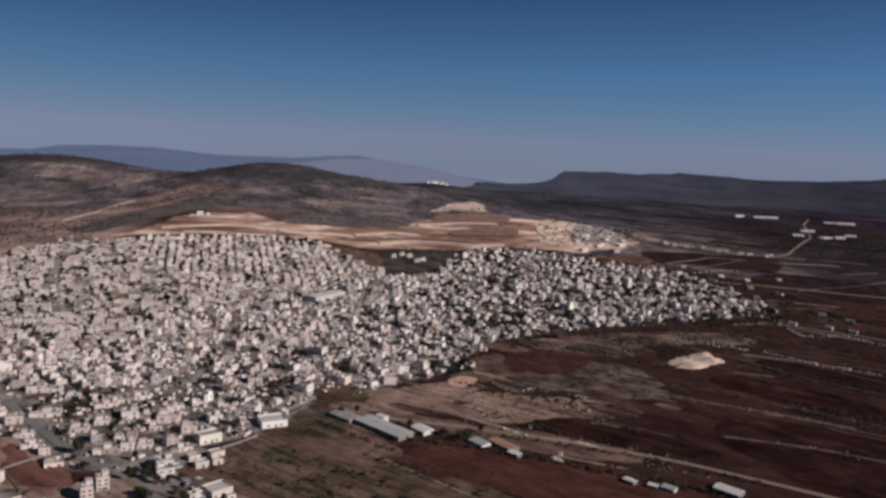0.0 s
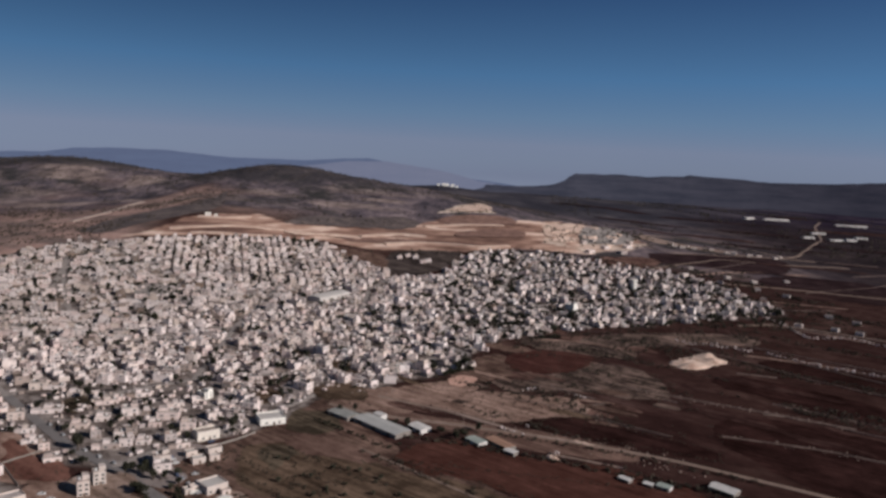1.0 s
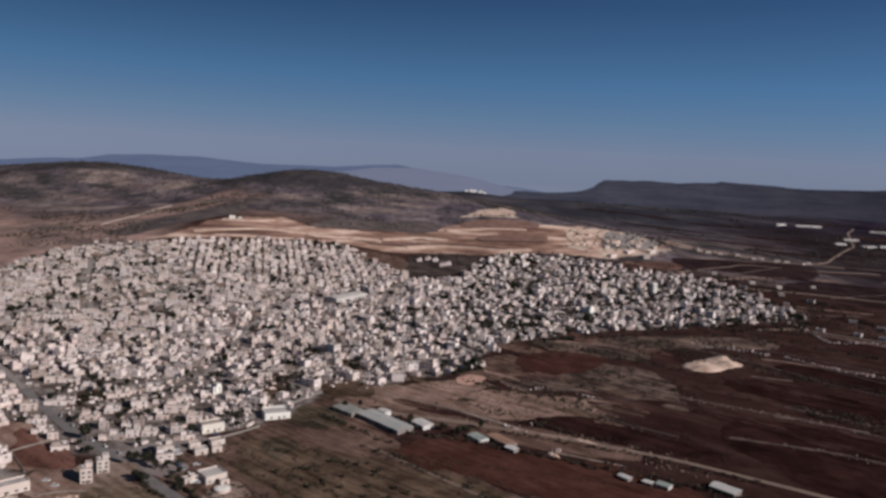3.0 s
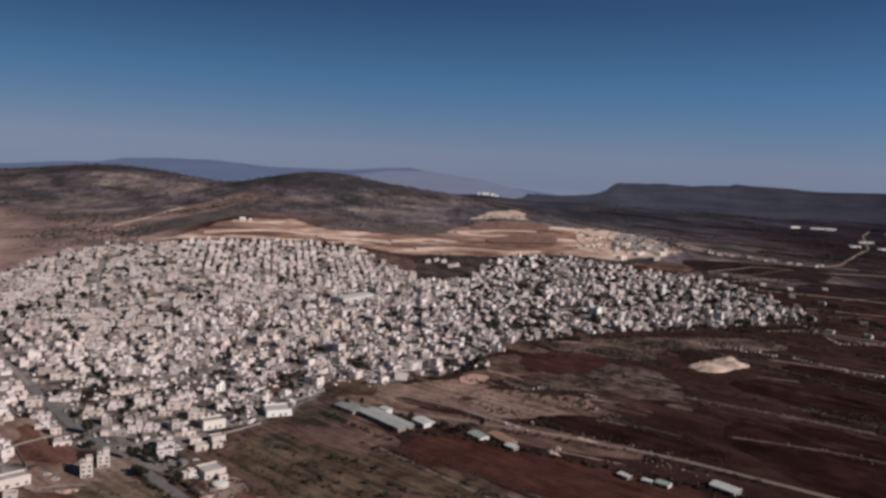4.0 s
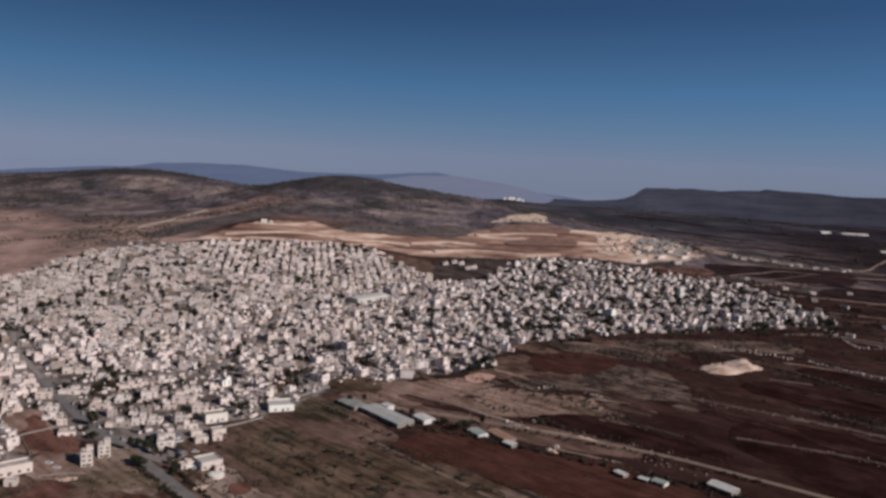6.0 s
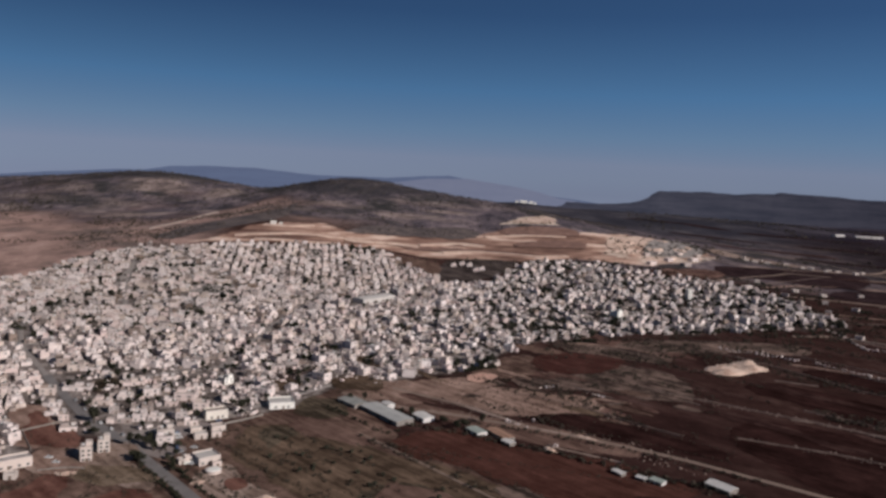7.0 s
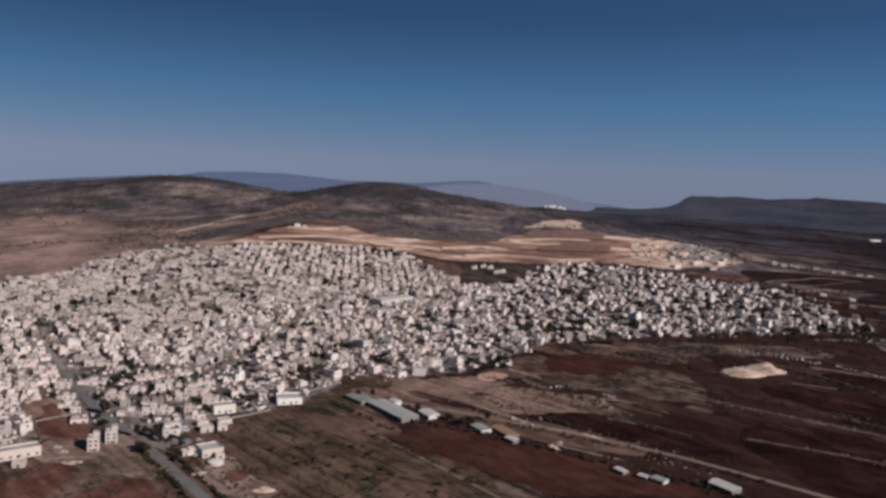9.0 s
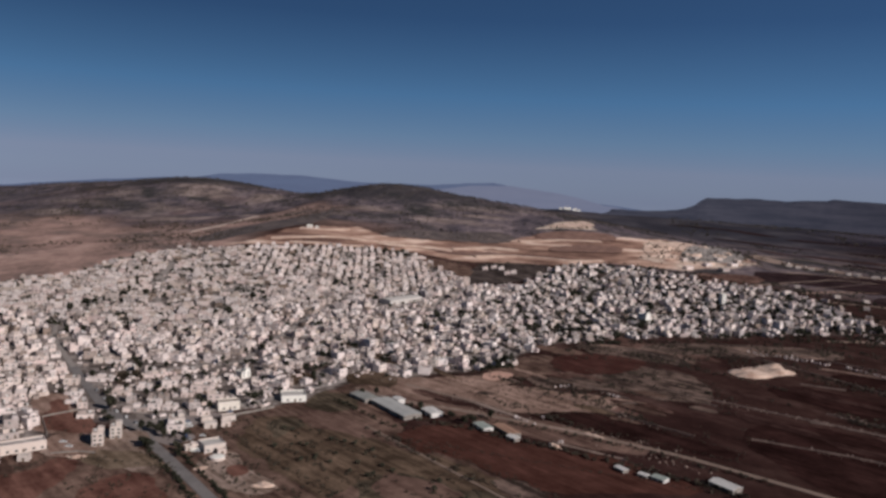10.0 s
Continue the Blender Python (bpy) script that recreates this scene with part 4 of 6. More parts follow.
def tank_mesh(black):
    g = Geo()
    g.prism(0, 0, 0.35, 0.62, 0.62, 1.15, 10)
    g.prism(0, 0, 1.5, 0.62, 0.22, 0.22, 10)
    g.prism(0, 0, 1.72, 0.22, 0.22, 0.08, 8)
    for x, y in ((-0.4, -0.4), (0.4, -0.4), (0.4, 0.4), (-0.4, 0.4)):
        g.box(x, y, 0, 0.08, 0.08, 0.36, 1)
    return park_mesh(g, "water_tank", [M_TANK if black else M_TANKW, M_FRAME])


def door_mesh():
    g = Geo()
    g.box(0, 0, 0, 1.3, 0.12, 2.3)
    g.box(0, -0.05, 0.1, 0.52, 0.06, 2.0)
    g.box(0.45, -0.09, 1.0, 0.06, 0.08, 0.22)
    return park_mesh(g, "door", [M_DOOR])


WIN_SMALL, WIN_WIDE, WIN_TALL = window_mesh(1.1, 1.2), window_mesh(1.8, 1.4), window_mesh(1.4, 2.1)
TANK_BLACK, TANK_WHITE, DOOR = tank_mesh(True), tank_mesh(False), door_mesh()
STOREY = 3.0


def house(w, d, floors, kind, label, seed):
    """A flat-roofed stone house; kind: plain, annex, tower, posts or balcony."""
    rng = random.Random(seed)
    h = floors * STOREY
    base = holder("house", label, "house", "town houses")
    g = Geo()
    g.shell(0, 0, -3.0, w, d, h, 0.9, 0.22, closed=False)
    g.mesh("wall", [M_WALL], base)
    g = Geo()
    g.box(0, 0, h - 0.3, w - 0.43, d - 0.43, 0.3)
    g.mesh("roof", [M_ROOF], base)
    tx, ty = rng.choice((-1, 1)) * (w / 2 - 2.2), d / 2 - 2.4
    g = Geo()
    g.shell(tx, ty, h, 3.4, 3.8, h + 2.6, 0.25, 0.2, wall=0, roof=1)
    g.mesh("stair_tower", [M_WALL, M_ROOF], base)
    for k in range(2):
        shared("water_tank", (TANK_BLACK, TANK_WHITE)[(seed + k) % 2], base, pose(-tx * 0.8 + 1.5 * k - 0.8, ty - 0.6 * k, h))
    n = 2 if w < 10.6 else 3
    for f in range(floors):
        for j in range(n):
            x = (j + 0.5) / n * w - w / 2
            if f == 0 and j == n // 2:
                shared("door", DOOR, base, pose(x, -d / 2 - 0.04, 0.05))
            elif rng.random() < 0.86:
                window(rng.choice((WIN_SMALL, WIN_WIDE, WIN_TALL)), base, pose(x, -d / 2 - 0.03, f * STOREY + 0.75))
    for f in range(1, floors):
        for s in (1,):
            y = rng.uniform(-d / 4, d / 4)
            window(WIN_SMALL if s < 0 else WIN_WIDE, base, pose(s * (w / 2 + 0.03), y, f * STOREY + 0.9, 0, 0, 90 * s))
    if kind == "annex":
        g = Geo()
        ww, dd, hh = w * 0.55, d * 0.5, STOREY * max(1, floors - 2)
        g.shell(-w / 2 - ww / 2 + 0.01, -d * 0.18, -3.0, ww, dd, hh, 0.5, 0.2)
        g.mesh("annex", [M_WALL, M_ROOF], base)
    if kind == "posts":
        for x in (-w / 2 + 0.5, w / 2 - 0.5):
            for y in (-d / 2 + 0.5, d / 2 - 2.0 if x * tx < 0 else 0.0):
                g = Geo()
                g.box(x, y, h, 0.32, 0.32, 2.1)
                for a in (-0.1, 0.1):
                    g.box(x + a, y, h + 2.1, 0.04, 0.04, 0.7)
                g.mesh("column", [M_ROOF], base)
    if kind == "balcony":
        for f in range(1, floors):
            g = Geo()
            bw = w * 0.45
            g.box(w * 0.2, -d / 2 - 0.75, f * STOREY - 0.1, bw, 1.5, 0.18)
            g.box(w * 0.2, -d / 2 - 1.45, f * STOREY + 0.08, bw, 0.1, 0.95)
            for s in (-1, 1):
                g.box(w * 0.2 + s * (bw / 2 - 0.05), -d / 2 - 0.72, f * STOREY + 0.08, 0.1, 1.36, 0.95)
            g.mesh("balcony", [M_WALL], base)
    if kind == "tower":
        g = Geo()
        g.shell(w * 0.1, -d * 0.05, h, w * 0.62, d * 0.55, h + STOREY, 0.6, 0.2)
        g.mesh("upper_storey", [M_WALL, M_ROOF], base)
    return base


DESIGNS = [
    house(8.6, 8.2, 2, "plain", "two-storey cream limestone house with a flat roof", 1),
    house(9.4, 8.4, 2, "balcony", "two-storey pale stone house with a front balcony", 2),
    house(8.0, 9.0, 3, "plain", "three-storey beige stone house with rooftop water tanks", 3),
    house(9.0, 8.0, 1, "annex", "low stone house with a side annex", 4),
    house(8.8, 8.8, 2, "posts", "unfinished two-storey house with bare roof columns", 5),
    house(9.8, 9.0, 1, "tower", "pale stone house with a set-back upper storey", 6),
    house(12.5, 9.5, 2, "balcony", "wide two-storey light stone block with balconies", 7),
    house(7.4, 7.8, 1, "plain", "single-storey whitewashed house with a flat roof", 8),
]


# ------------------------------------------------------------------ where the houses stand
TERRACES = [(-530, 1225), (-408, 1311), (-215, 1350), (-150, 1165), (-184, 1037), (-296, 1015), (-366, 1040), (-455, 1090)]


def turn_at(x, y):
    """Degrees by which plots are turned, quarter by quarter."""
    if within(TERRACES, x, y):
        return 18.0
    if x < -330 and y > 690:
        return 26.0
    if y > 880 and x < -220:
        return 12.0
    if x > -40 and y > 760:
        return -38.0
    if x < -230 and y < 700:
        return -44.0
    return -30.0


def clear(x, y, gap=9.0):
    p, q = np.array([x]), np.array([y])
    if near_line(MAIN_ROAD, p, q)[0] < gap + (2.0 if y < 470 else 0.0 if y < 560 else -3.0) or near_line(EDGE_ROAD, p, q)[0] < gap + 2.5 or near_line(DIRT_ROAD, p, q)[0] < gap:
        return False
    if any(near_line(s, p, q)[0] < gap - 2.2 for s in STREETS):
        return False
    return not any(within(lot, x, y) for lot in OPEN_LOTS)


PLACED = [(-127, 518, 16), (-161, 486, 15), (-172, 438, 11), (-197, 394, 9), (-196, 411, 9), (-236, 374, 20), (-50, 520, 30), (-190, 566, 10), (142, 984, 12), (258, 1158, 9),
          (-131, 411, 12), (-119, 396, 8)]


JUNCTION_HOUSES = [(-277, 474, 7.7), (-262, 457, 8.3), (-251, 447, 6.5), (-238, 431, 12.5), (-299, 495, 10.8), (-283, 512, 12.7), (-286, 549, 11.5), (-250, 487, 11.2), (-242, 503, 11.3), (-267, 549, 9.5), (-253, 538, 10.2), (-250, 546, 7.5), (-238, 558, 11.3), (-229, 517, 11.5), (-216, 521, 8.8), (-200, 513, 15.5), (-179, 497, 10.0), (-203, 499, 10.2), (-203, 541, 8.1), (-193, 551, 9.1), (-169, 519, 9.4), (-173, 550, 9.0), (-218, 478, 7.4), (-211, 482, 6.6), (-197, 467, 10.4), (-206, 463, 8.0), (-214, 457, 10.4), (-231, 473, 6.6), (-182, 474, 8.0), (-171, 466, 8.7), (-169, 428, 10.3), (-321, 560, 11.9), (-307, 563, 9.9)]
JUNCTION_QUARTER = [(-361, 569), (-186, 604), (-156, 511), (-171, 492), (-161, 464), (-161, 422), (-227, 420), (-243, 425), (-305, 480)]


def plots():
    rng = random.Random(12)
    out, used = [], {}
    # across, along, stagger and waver of the plots in each quarter
    for quarter, (pu, pv, stagger, wob) in {18.0: (12.4, 19.5, 0.12, 2.0), 26.0: (14.5, 13.0, 0.5, 3.2), 12.0: (13.0, 13.5, 0.5, 2.6), -38.0: (13.2, 14.2, 0.5, 3.8), -44.0: (12.0, 12.8, 0.5, 2.4), -30.0: (11.8, 12.6, 0.5, 2.8)}.items():
        a = radians(quarter)
        c, s = math.cos(a), math.sin(a)
        for iu in range(-140, 141):
            for iv in range(-140, 141):
                u, v = iu * pu + (stagger * pu if iv % 2 else 0), iv * pv
                x, y = -200 + c * u - s * v, 850 + s * u + c * v
                if not (-820 < x < 460 and 320 < y < 1420) or turn_at(x, y) != quarter:
                    continue
                x, y = x + rng.uniform(-wob, wob), y + rng.uniform(-wob, wob)
                if not (within(TOWN, x, y) or within(SOUTH_WEST, x, y)) or within(JUNCTION_QUARTER, x, y) or any(math.hypot(x - hx, y - hy) < 5 + 0.5 * hw for hx, hy, hw in JUNCTION_HOUSES):
                    continue
                skip = 0.10 if quarter == 18.0 else 0.07 + 0.4 * float(smooth(-590, -680, x)) if x < -100 else 0.13 + 0.30 * float(smooth(220, 430, x))
                if rng.random() < skip or not clear(x, y) or any(math.hypot(x - px, y - py) < r for px, py, r in PLACED):
                    continue
                if any(math.hypot(x - qx, y - qy) < (9.6 if math.hypot(x + 170, y - 380) < 310 else 8.8) for qx, qy in (q for du in (-1, 0, 1) for dv in (-1, 0, 1) for q in used.get((int(x // 15) + du, int(y // 15) + dv), ()))):
                    continue
                used.setdefault((int(x // 15), int(y // 15)), []).append((x, y))
                facing = {18.0: 12, -38.0: 44, -30.0: 40, -44.0: 52}.get(quarter, 0) * rng.choice((0, 0, 0.5, 1)) + (rng.choice((0, 0, 0, 90, 180)) if quarter != 18.0 else 0)
                out.append((x, y, quarter + facing + rng.uniform(-13, 13) * (0.7 if quarter == 18.0 else 1)))
    return out


PLOTS = plots()
PLOTS += [(x, y, -44 + t) for x, y, t in ((-300, 501, 0), (-316, 512, 3), (-334, 530, 0), (-310, 446, -5), (-277, 419, 6), (-268, 404, 0), (-305, 430, 8), (-330, 470, 0), (-322, 490, 12), (-296, 465, 10))
          if not any(math.hypot(x - hx, y - hy) < 10 for hx, hy, hw in JUNCTION_HOUSES)]
PLOTS += [(x, y, 24.0 + 11 * math.sin(7.0 * k)) for k, (x, y, w) in enumerate(JUNCTION_HOUSES)]
NEAR = sorted(PLOTS, key=lambda p: math.hypot(p[0] + 170, p[1] - 380))[:290]
near_set = set(NEAR)
rng = random.Random(5)
for k, (x, y, turn) in enumerate(NEAR):
    base = DESIGNS[rng.choices(range(8), (6, 4, 0.8, 7, 3, 5, 3.0, 7))[0]]
    m = pose(x, y, ground_at(x, y), 0, 0, turn) @ Matrix.Diagonal((rng.uniform(0.85, 1.22), rng.uniform(0.85, 1.15), rng.uniform(0.80, 1.0), 1))
    own = next((hw for hx, hy, hw in JUNCTION_HOUSES if (hx, hy) == (x, y)), 0)
    if own:
        base = DESIGNS[(0, 3, 7, 4, 7, 3)[k % 6]]
        m = pose(x, y + 0.4 * own, ground_at(x, y), 0, 0, turn) @ Matrix.Diagonal((own / 9.0, own / 9.5, 0.78, 1))
    copy_thing(base, m)
for proto in DESIGNS:
    for o in (*proto.children_recursive, proto):
        bpy.data.objects.remove(o)


def far_houses(name, sites, label, seed, walls=M_WALLS):
    """The houses further off, in one mesh: shell, sunk roof, stair tower, windows and tanks each."""
    r = random.Random(seed)
    g = Geo()
    for x, y, turn in sites:
        z, a = ground_at(x, y), radians(turn)
        c, s = math.cos(a), math.sin(a)
        quarter = turn_at(x, y)
        if quarter == 18.0:
            w, d, n = r.uniform(6.2, 8.6), r.uniform(6.0, 9.0), r.choice((1, 1, 2, 2, 2))
        elif quarter in (26.0, 12.0):
            w, d, n = r.uniform(7.5, 14.5), r.uniform(5.5, 9.5), r.choices((1, 2, 3), (9, 2.4, 0.2))[0]
        else:
            w, d, n = r.uniform(5.8, 10.5), r.uniform(5.4, 9.0), r.choices((1, 2, 3), (9, 3.4, 0.15))[0]
        h = n * STOREY + r.uniform(-0.3, 0.5)

        def at(u, v):
            return x + c * u - s * v, y + s * u + c * v

        g.shell(x, y, z - 3.5, w, d, z + h, 0.6, 0.25, a)
        tu, tv = r.choice((-1, 1)) * (w / 2 - 1.9), r.choice((-1, 1)) * (d / 2 - 2.0)
        tx, ty = at(tu, tv)
        if r.random() < 0.5:
            g.shell(tx, ty, z + h, 2.8, 3.0, z + h + 2.4, 0.2, 0.2, a)
        elif n < 3 and r.random() < 0.4:
            ux, uy = at(-tu * 0.3, 0)
            g.shell(ux, uy, z + h, w * 0.6, d * 0.7, z + h + 3.0, 0.5, 0.2, a)
        if r.random() < 0.3:
            ax, ay = at(w / 2 + 2.4, r.uniform(-2, 2))
            g.shell(ax, ay, z - 3.5, 5, d * 0.6, z + STOREY, 0.4, 0.2, a)
        for k in range(2):
            qx, qy = at(-tu + 1.4 * k, -tv * 0.7)
            g.prism(qx, qy, z + h, 0.6, 0.55, 1.5, 6, 3 if r.random() < 0.5 else 4)
        for f in range(n):
            for side in (0, 1, 2, 3):
                wide, deep = (w, d) if side % 2 == 0 else (d, w)
                for j in range(2):
                    if r.random() < 0.45:
                        continue
                    off = (j - 0.5) * wide * 0.45 + r.uniform(-0.4, 0.4)
                    uu, vv = [(off, -d / 2 - 0.02), (w / 2 + 0.02, off), (off, d / 2 + 0.02), (-w / 2 - 0.02, off)][side]
                    px, py = at(uu, vv)
                    g.box(px, py, z + f * STOREY + 0.9, r.choice((1.2, 1.7)), 0.12, 1.4, 2, 0, a + (side % 2) * math.pi / 2)
    ob = g.mesh(name, [walls, M_ROOFS, M_PANE, M_TANK, M_TANKW])
    return tagged(ob, label, "houses", kind="stuff")


REST = [p for p in PLOTS if p not in near_set]
WESTERN = [p for p in REST if turn_at(p[0], p[1]) == 26.0]
western_set = set(WESTERN)
far_houses("western_houses", WESTERN, "long low weathered stone houses on the western slope", 4, M_WALLS_OLD)
far_houses("hillside_houses", [p for p in REST if p[1] > 880 and p[0] < -100 and p not in western_set], "dense rows of small cream stone houses on a hillside", 1)
# one lot in nine stands empty in the looser eastern quarters
far_houses("eastern_houses", [p for p in REST if p[0] >= -100 and (p[0] < -20 or int(p[0] * 7 + p[1] * 13) % 9)], "scattered pale stone houses among dark trees", 2, M_WALLS_BRIGHT)
far_houses("old_town_houses", [p for p in REST if p[1] <= 880 and p[0] < -100 and p not in western_set], "dense cream and grey flat-roofed town houses", 3)


# ------------------------------------------------------------------ larger buildings that stand out
M_GREYWHITE = surface("light_grey_sheet", [(0.3, (0.42, 0.39, 0.365)), (0.7, (0.56, 0.525, 0.495))], 8, 0.95, spec=0.05)


def shed_hall(name, x, y, length, width, eave, rise, turn, roof_mat, wall_mat, label, category):
    """A long hall with walls, a low pitched roof with ridge and sheet seams, and doors."""
    base = holder(name, label, category)
    base.matrix_basis = pose(x, y, ground_at(x, y), 0, 0, turn)
    L, W = length / 2, width / 2
    g = Geo()
    for cx, cy, sx, sy in ((0, -W, length, 0.3), (0, W, length, 0.3), (-L, 0, 0.3, width), (L, 0, 0.3, width)):
        g.box(cx, cy, -1.5, sx, sy, eave + 1.5)
    for s in (-1, 1):
        g.add([(s * L, -W, eave), (s * L, W, eave), (s * L, 0, eave + rise)], [(0, 1, 2) if s > 0 else (2, 1, 0)])
    g.mesh("wall", [wall_mat], base)
    for s in (-1, 1):
        g = Geo()
        o, t = 0.5, 0.12
        prof = [(s * (W + o), eave - o * rise / W), (0, eave + rise)]
        v = []
        for xx in (-L - o, L + o):
            for yy, zz in prof:
                v += [(xx, yy, zz + 0.02), (xx, yy, zz + 0.02 + t)]
        g.add(v, [(0, 2, 6, 4), (1, 5, 7, 3), (0, 4, 5, 1), (2, 3, 7, 6), (0, 1, 3, 2), (4, 6, 7, 5)])
        g.mesh("roof_slope", [roof_mat], base)
    g = Geo()
    g.box(0, 0, eave + rise - 0.02, length + 1.0, 0.5, 0.24, 0, 0.1)
    g.mesh("ridge_cap", [roof_mat], base)
    for j in range(max(2, int(length / 14))):
        xx = -L + (j + 0.5) * length / max(2, int(length / 14))
        g = Geo()
        g.box(xx, -W - 0.2, 0, 3.4, 0.12, min(3.2, eave * 0.75))
        for q in range(4):
            g.box(xx, -W - 0.28, 0.3 + q * 0.7, 3.3, 0.06, 0.08)
        g.mesh("gate", [M_DOOR], base)
    return base


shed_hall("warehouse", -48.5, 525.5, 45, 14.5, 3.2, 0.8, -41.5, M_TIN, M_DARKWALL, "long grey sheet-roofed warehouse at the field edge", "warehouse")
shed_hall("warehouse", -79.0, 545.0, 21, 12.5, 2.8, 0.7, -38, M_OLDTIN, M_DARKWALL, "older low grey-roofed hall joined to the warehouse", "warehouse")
shed_hall("shed", -21.5, 526.0, 14, 9.5, 3.0, 0.7, -45, M_WHITE, M_WHITE, "bright white sheet-metal shed with pitched roof", "shed")
shed_hall("shed", -52.0, 545.0, 8, 6, 3.4, 0.6, -41, M_WHITE, M_WHITE, "small white metal shed behind the warehouse", "shed")
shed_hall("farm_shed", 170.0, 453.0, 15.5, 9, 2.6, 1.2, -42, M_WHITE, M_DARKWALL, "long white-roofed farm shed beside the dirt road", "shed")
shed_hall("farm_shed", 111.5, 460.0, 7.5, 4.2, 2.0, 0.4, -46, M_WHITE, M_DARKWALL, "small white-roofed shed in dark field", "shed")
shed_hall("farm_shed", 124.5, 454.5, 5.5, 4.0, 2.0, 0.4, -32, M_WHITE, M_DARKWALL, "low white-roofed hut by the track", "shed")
shed_hall("farm_shed", 133.5, 452.0, 8, 5.8, 2.2, 0.5, -35, M_GREEN, M_WHITE, "green-roofed farm shed with pale walls", "shed")
shed_hall("farm_shed", 19.0, 508.5, 13, 8, 2.3, 0.5, -47, M_GREEN, M_WHITE, "faded green and white farm shed under trees", "shed")
shed_hall("farm_shed", 35.5, 507.5, 22, 8, 2.2, 0.5, -49, M_RUST, M_DARKWALL, "rusty orange-roofed farm shed", "shed")
shed_hall("farm_shed", 42.0, 492.0, 8, 5, 2.6, 0.4, -40, M_WHITE, M_DARKWALL, "small white-roofed lean-to beside rubble", "shed")
shed_hall("hall", -172.5, 974.0, 60, 20, 6.5, 1.2, 62, M_GREYWHITE, M_GREYWHITE, "large grey-roofed hall in the middle of town", "hall")
shed_hall("greenhouse", 1000.0, 2790.0, 50, 18, 4, 2.0, 38, M_WHITE, M_WHITE, "long white greenhouse on the far plain", "greenhouse")
shed_hall("greenhouse", 1100.0, 2800.0, 95, 20, 4, 2.0, 12, M_WHITE, M_WHITE, "very long white greenhouse on the far plain", "greenhouse")
shed_hall("greenhouse", 1345.0, 2755.0, 110, 18, 4, 2.0, 2, M_WHITE, M_WHITE, "long pale greenhouse beside the far road", "greenhouse")
for x, y, l, t in ((1075, 2400, 46, 10), (1056, 2240, 44, 20), (1167, 2320, 34, 5), (980, 2250, 40, 25), (1105, 2255, 30, 10)):
    shed_hall("farm_shed", x, y, l, 18, 4, 1.5, t, M_TIN, M_WHITE, "grey-roofed shed on the far plain", "shed")


def block(name, x, y, w, d, h, turn, label, category, rows=3, cols=4, roof_box=True, wall=None, roof=None):
    """A single larger flat-roofed building with its own windows."""
    base = holder(name, label, category)
    base.matrix_basis = pose(x, y, ground_at(x, y), 0, 0, turn)
    wall, roof = wall or M_WALL, roof or M_ROOF
    g = Geo()
    g.shell(0, 0, -2.5, w, d, h, 0.8, 0.25, closed=False)
    g.mesh("wall", [wall], base)
    g = Geo()
    g.box(0, 0, h - 0.3, w - 0.5, d - 0.5, 0.3)
    g.mesh("roof", [roof], base)
    if roof_box:
        g = Geo()
        g.shell(w * 0.25, d * 0.2, h, 3.6, 4, h + 2.6, 0.25, 0.2)
        g.mesh("stair_tower", [wall, roof], base)
        shared("water_tank", TANK_WHITE, base, pose(-w * 0.25, d * 0.1, h))
        shared("water_tank", TANK_BLACK, base, pose(-w * 0.25 + 1.6, d * 0.15, h))
    for f in range(rows):
        zz = 0.9 + f * (h - 0.4) / max(1, rows)
        for j in range(cols):
            window(WIN_SMALL if h < 4.0 else WIN_WIDE, base, pose((j + 0.5) / cols * w - w / 2, -d / 2 - 0.03, zz))
        for s in (-1, 1) if h > 4.0 else ():
            for yy in (-d / 4, d / 4):
                window(WIN_SMALL, base, pose(s * (w / 2 + 0.03), yy, zz, 0, 0, 90 * s))
    shared("door", DOOR, base, pose(w * 0.05, -d / 2 - 0.08, 0))
    return base


M_BRIGHT = surface("fresh_white_plaster", [(0.3, (0.70, 0.67, 0.61)), (0.7, (0.82, 0.79, 0.73))], 6)
M_CREAM = surface("warm_cream_stone", [(0.3, (0.58, 0.52, 0.455)), (0.7, (0.76, 0.70, 0.62))], 6)
M_STONE = surface("pinkish_grey_stone", [(0.3, (0.44, 0.37, 0.33)), (0.7, (0.66, 0.585, 0.535))], 6)
M_PINKISH = surface("pinkish_plaster", [(0.3, (0.50, 0.41, 0.365)), (0.7, (0.68, 0.585, 0.53))], 6)
block("commercial_building", -128, 524, 18, 15, 4.2, 28, "bright white two-storey building at the field edge", "building", 1, 2, False, M_BRIGHT, M_GREYWHITE)
block("commercial_building", -161, 486, 15, 9, 5.6, 40, "cream two-storey block with a plain bright front", "building", 1, 2, False, M_CREAM)
block("house", -172, 439, 10, 9, 6.5, 30, "pale house beside the road junction", "house", 1, 2, True, M_STONE)
block("apartment_building", -197.4, 394.5, 6.2, 8, 8.2, 32, "narrow tall stone apartment block above red earth", "building", 3, 2, True, M_PINKISH)
block("apartment_building", -195.5, 409, 6.6, 7, 7.4, 32, "narrow pale apartment block beside its twin", "building", 3, 2, True, M_STONE)
block("long_building", -232, 371, 27, 9, 5.0, 50, "long low pinkish building with flat roof", "building", 1, 6, False, M_PINKISH)
block("house", -190, 565, 8.5, 8, 4.8, -30, "bright yellowish-white house among greyer ones", "house", 3, 2, True, M_BRIGHT)
block("house", 142.5, 983, 12, 11, 10, -35, "tall bright white house on the east side", "house", 3, 3, True, M_BRIGHT)
block("water_tower", 258, 1158, 7, 7, 16, 32, "tall white tower block above the low houses", "tower", 6, 2, False, M_BRIGHT, M_BRIGHT)
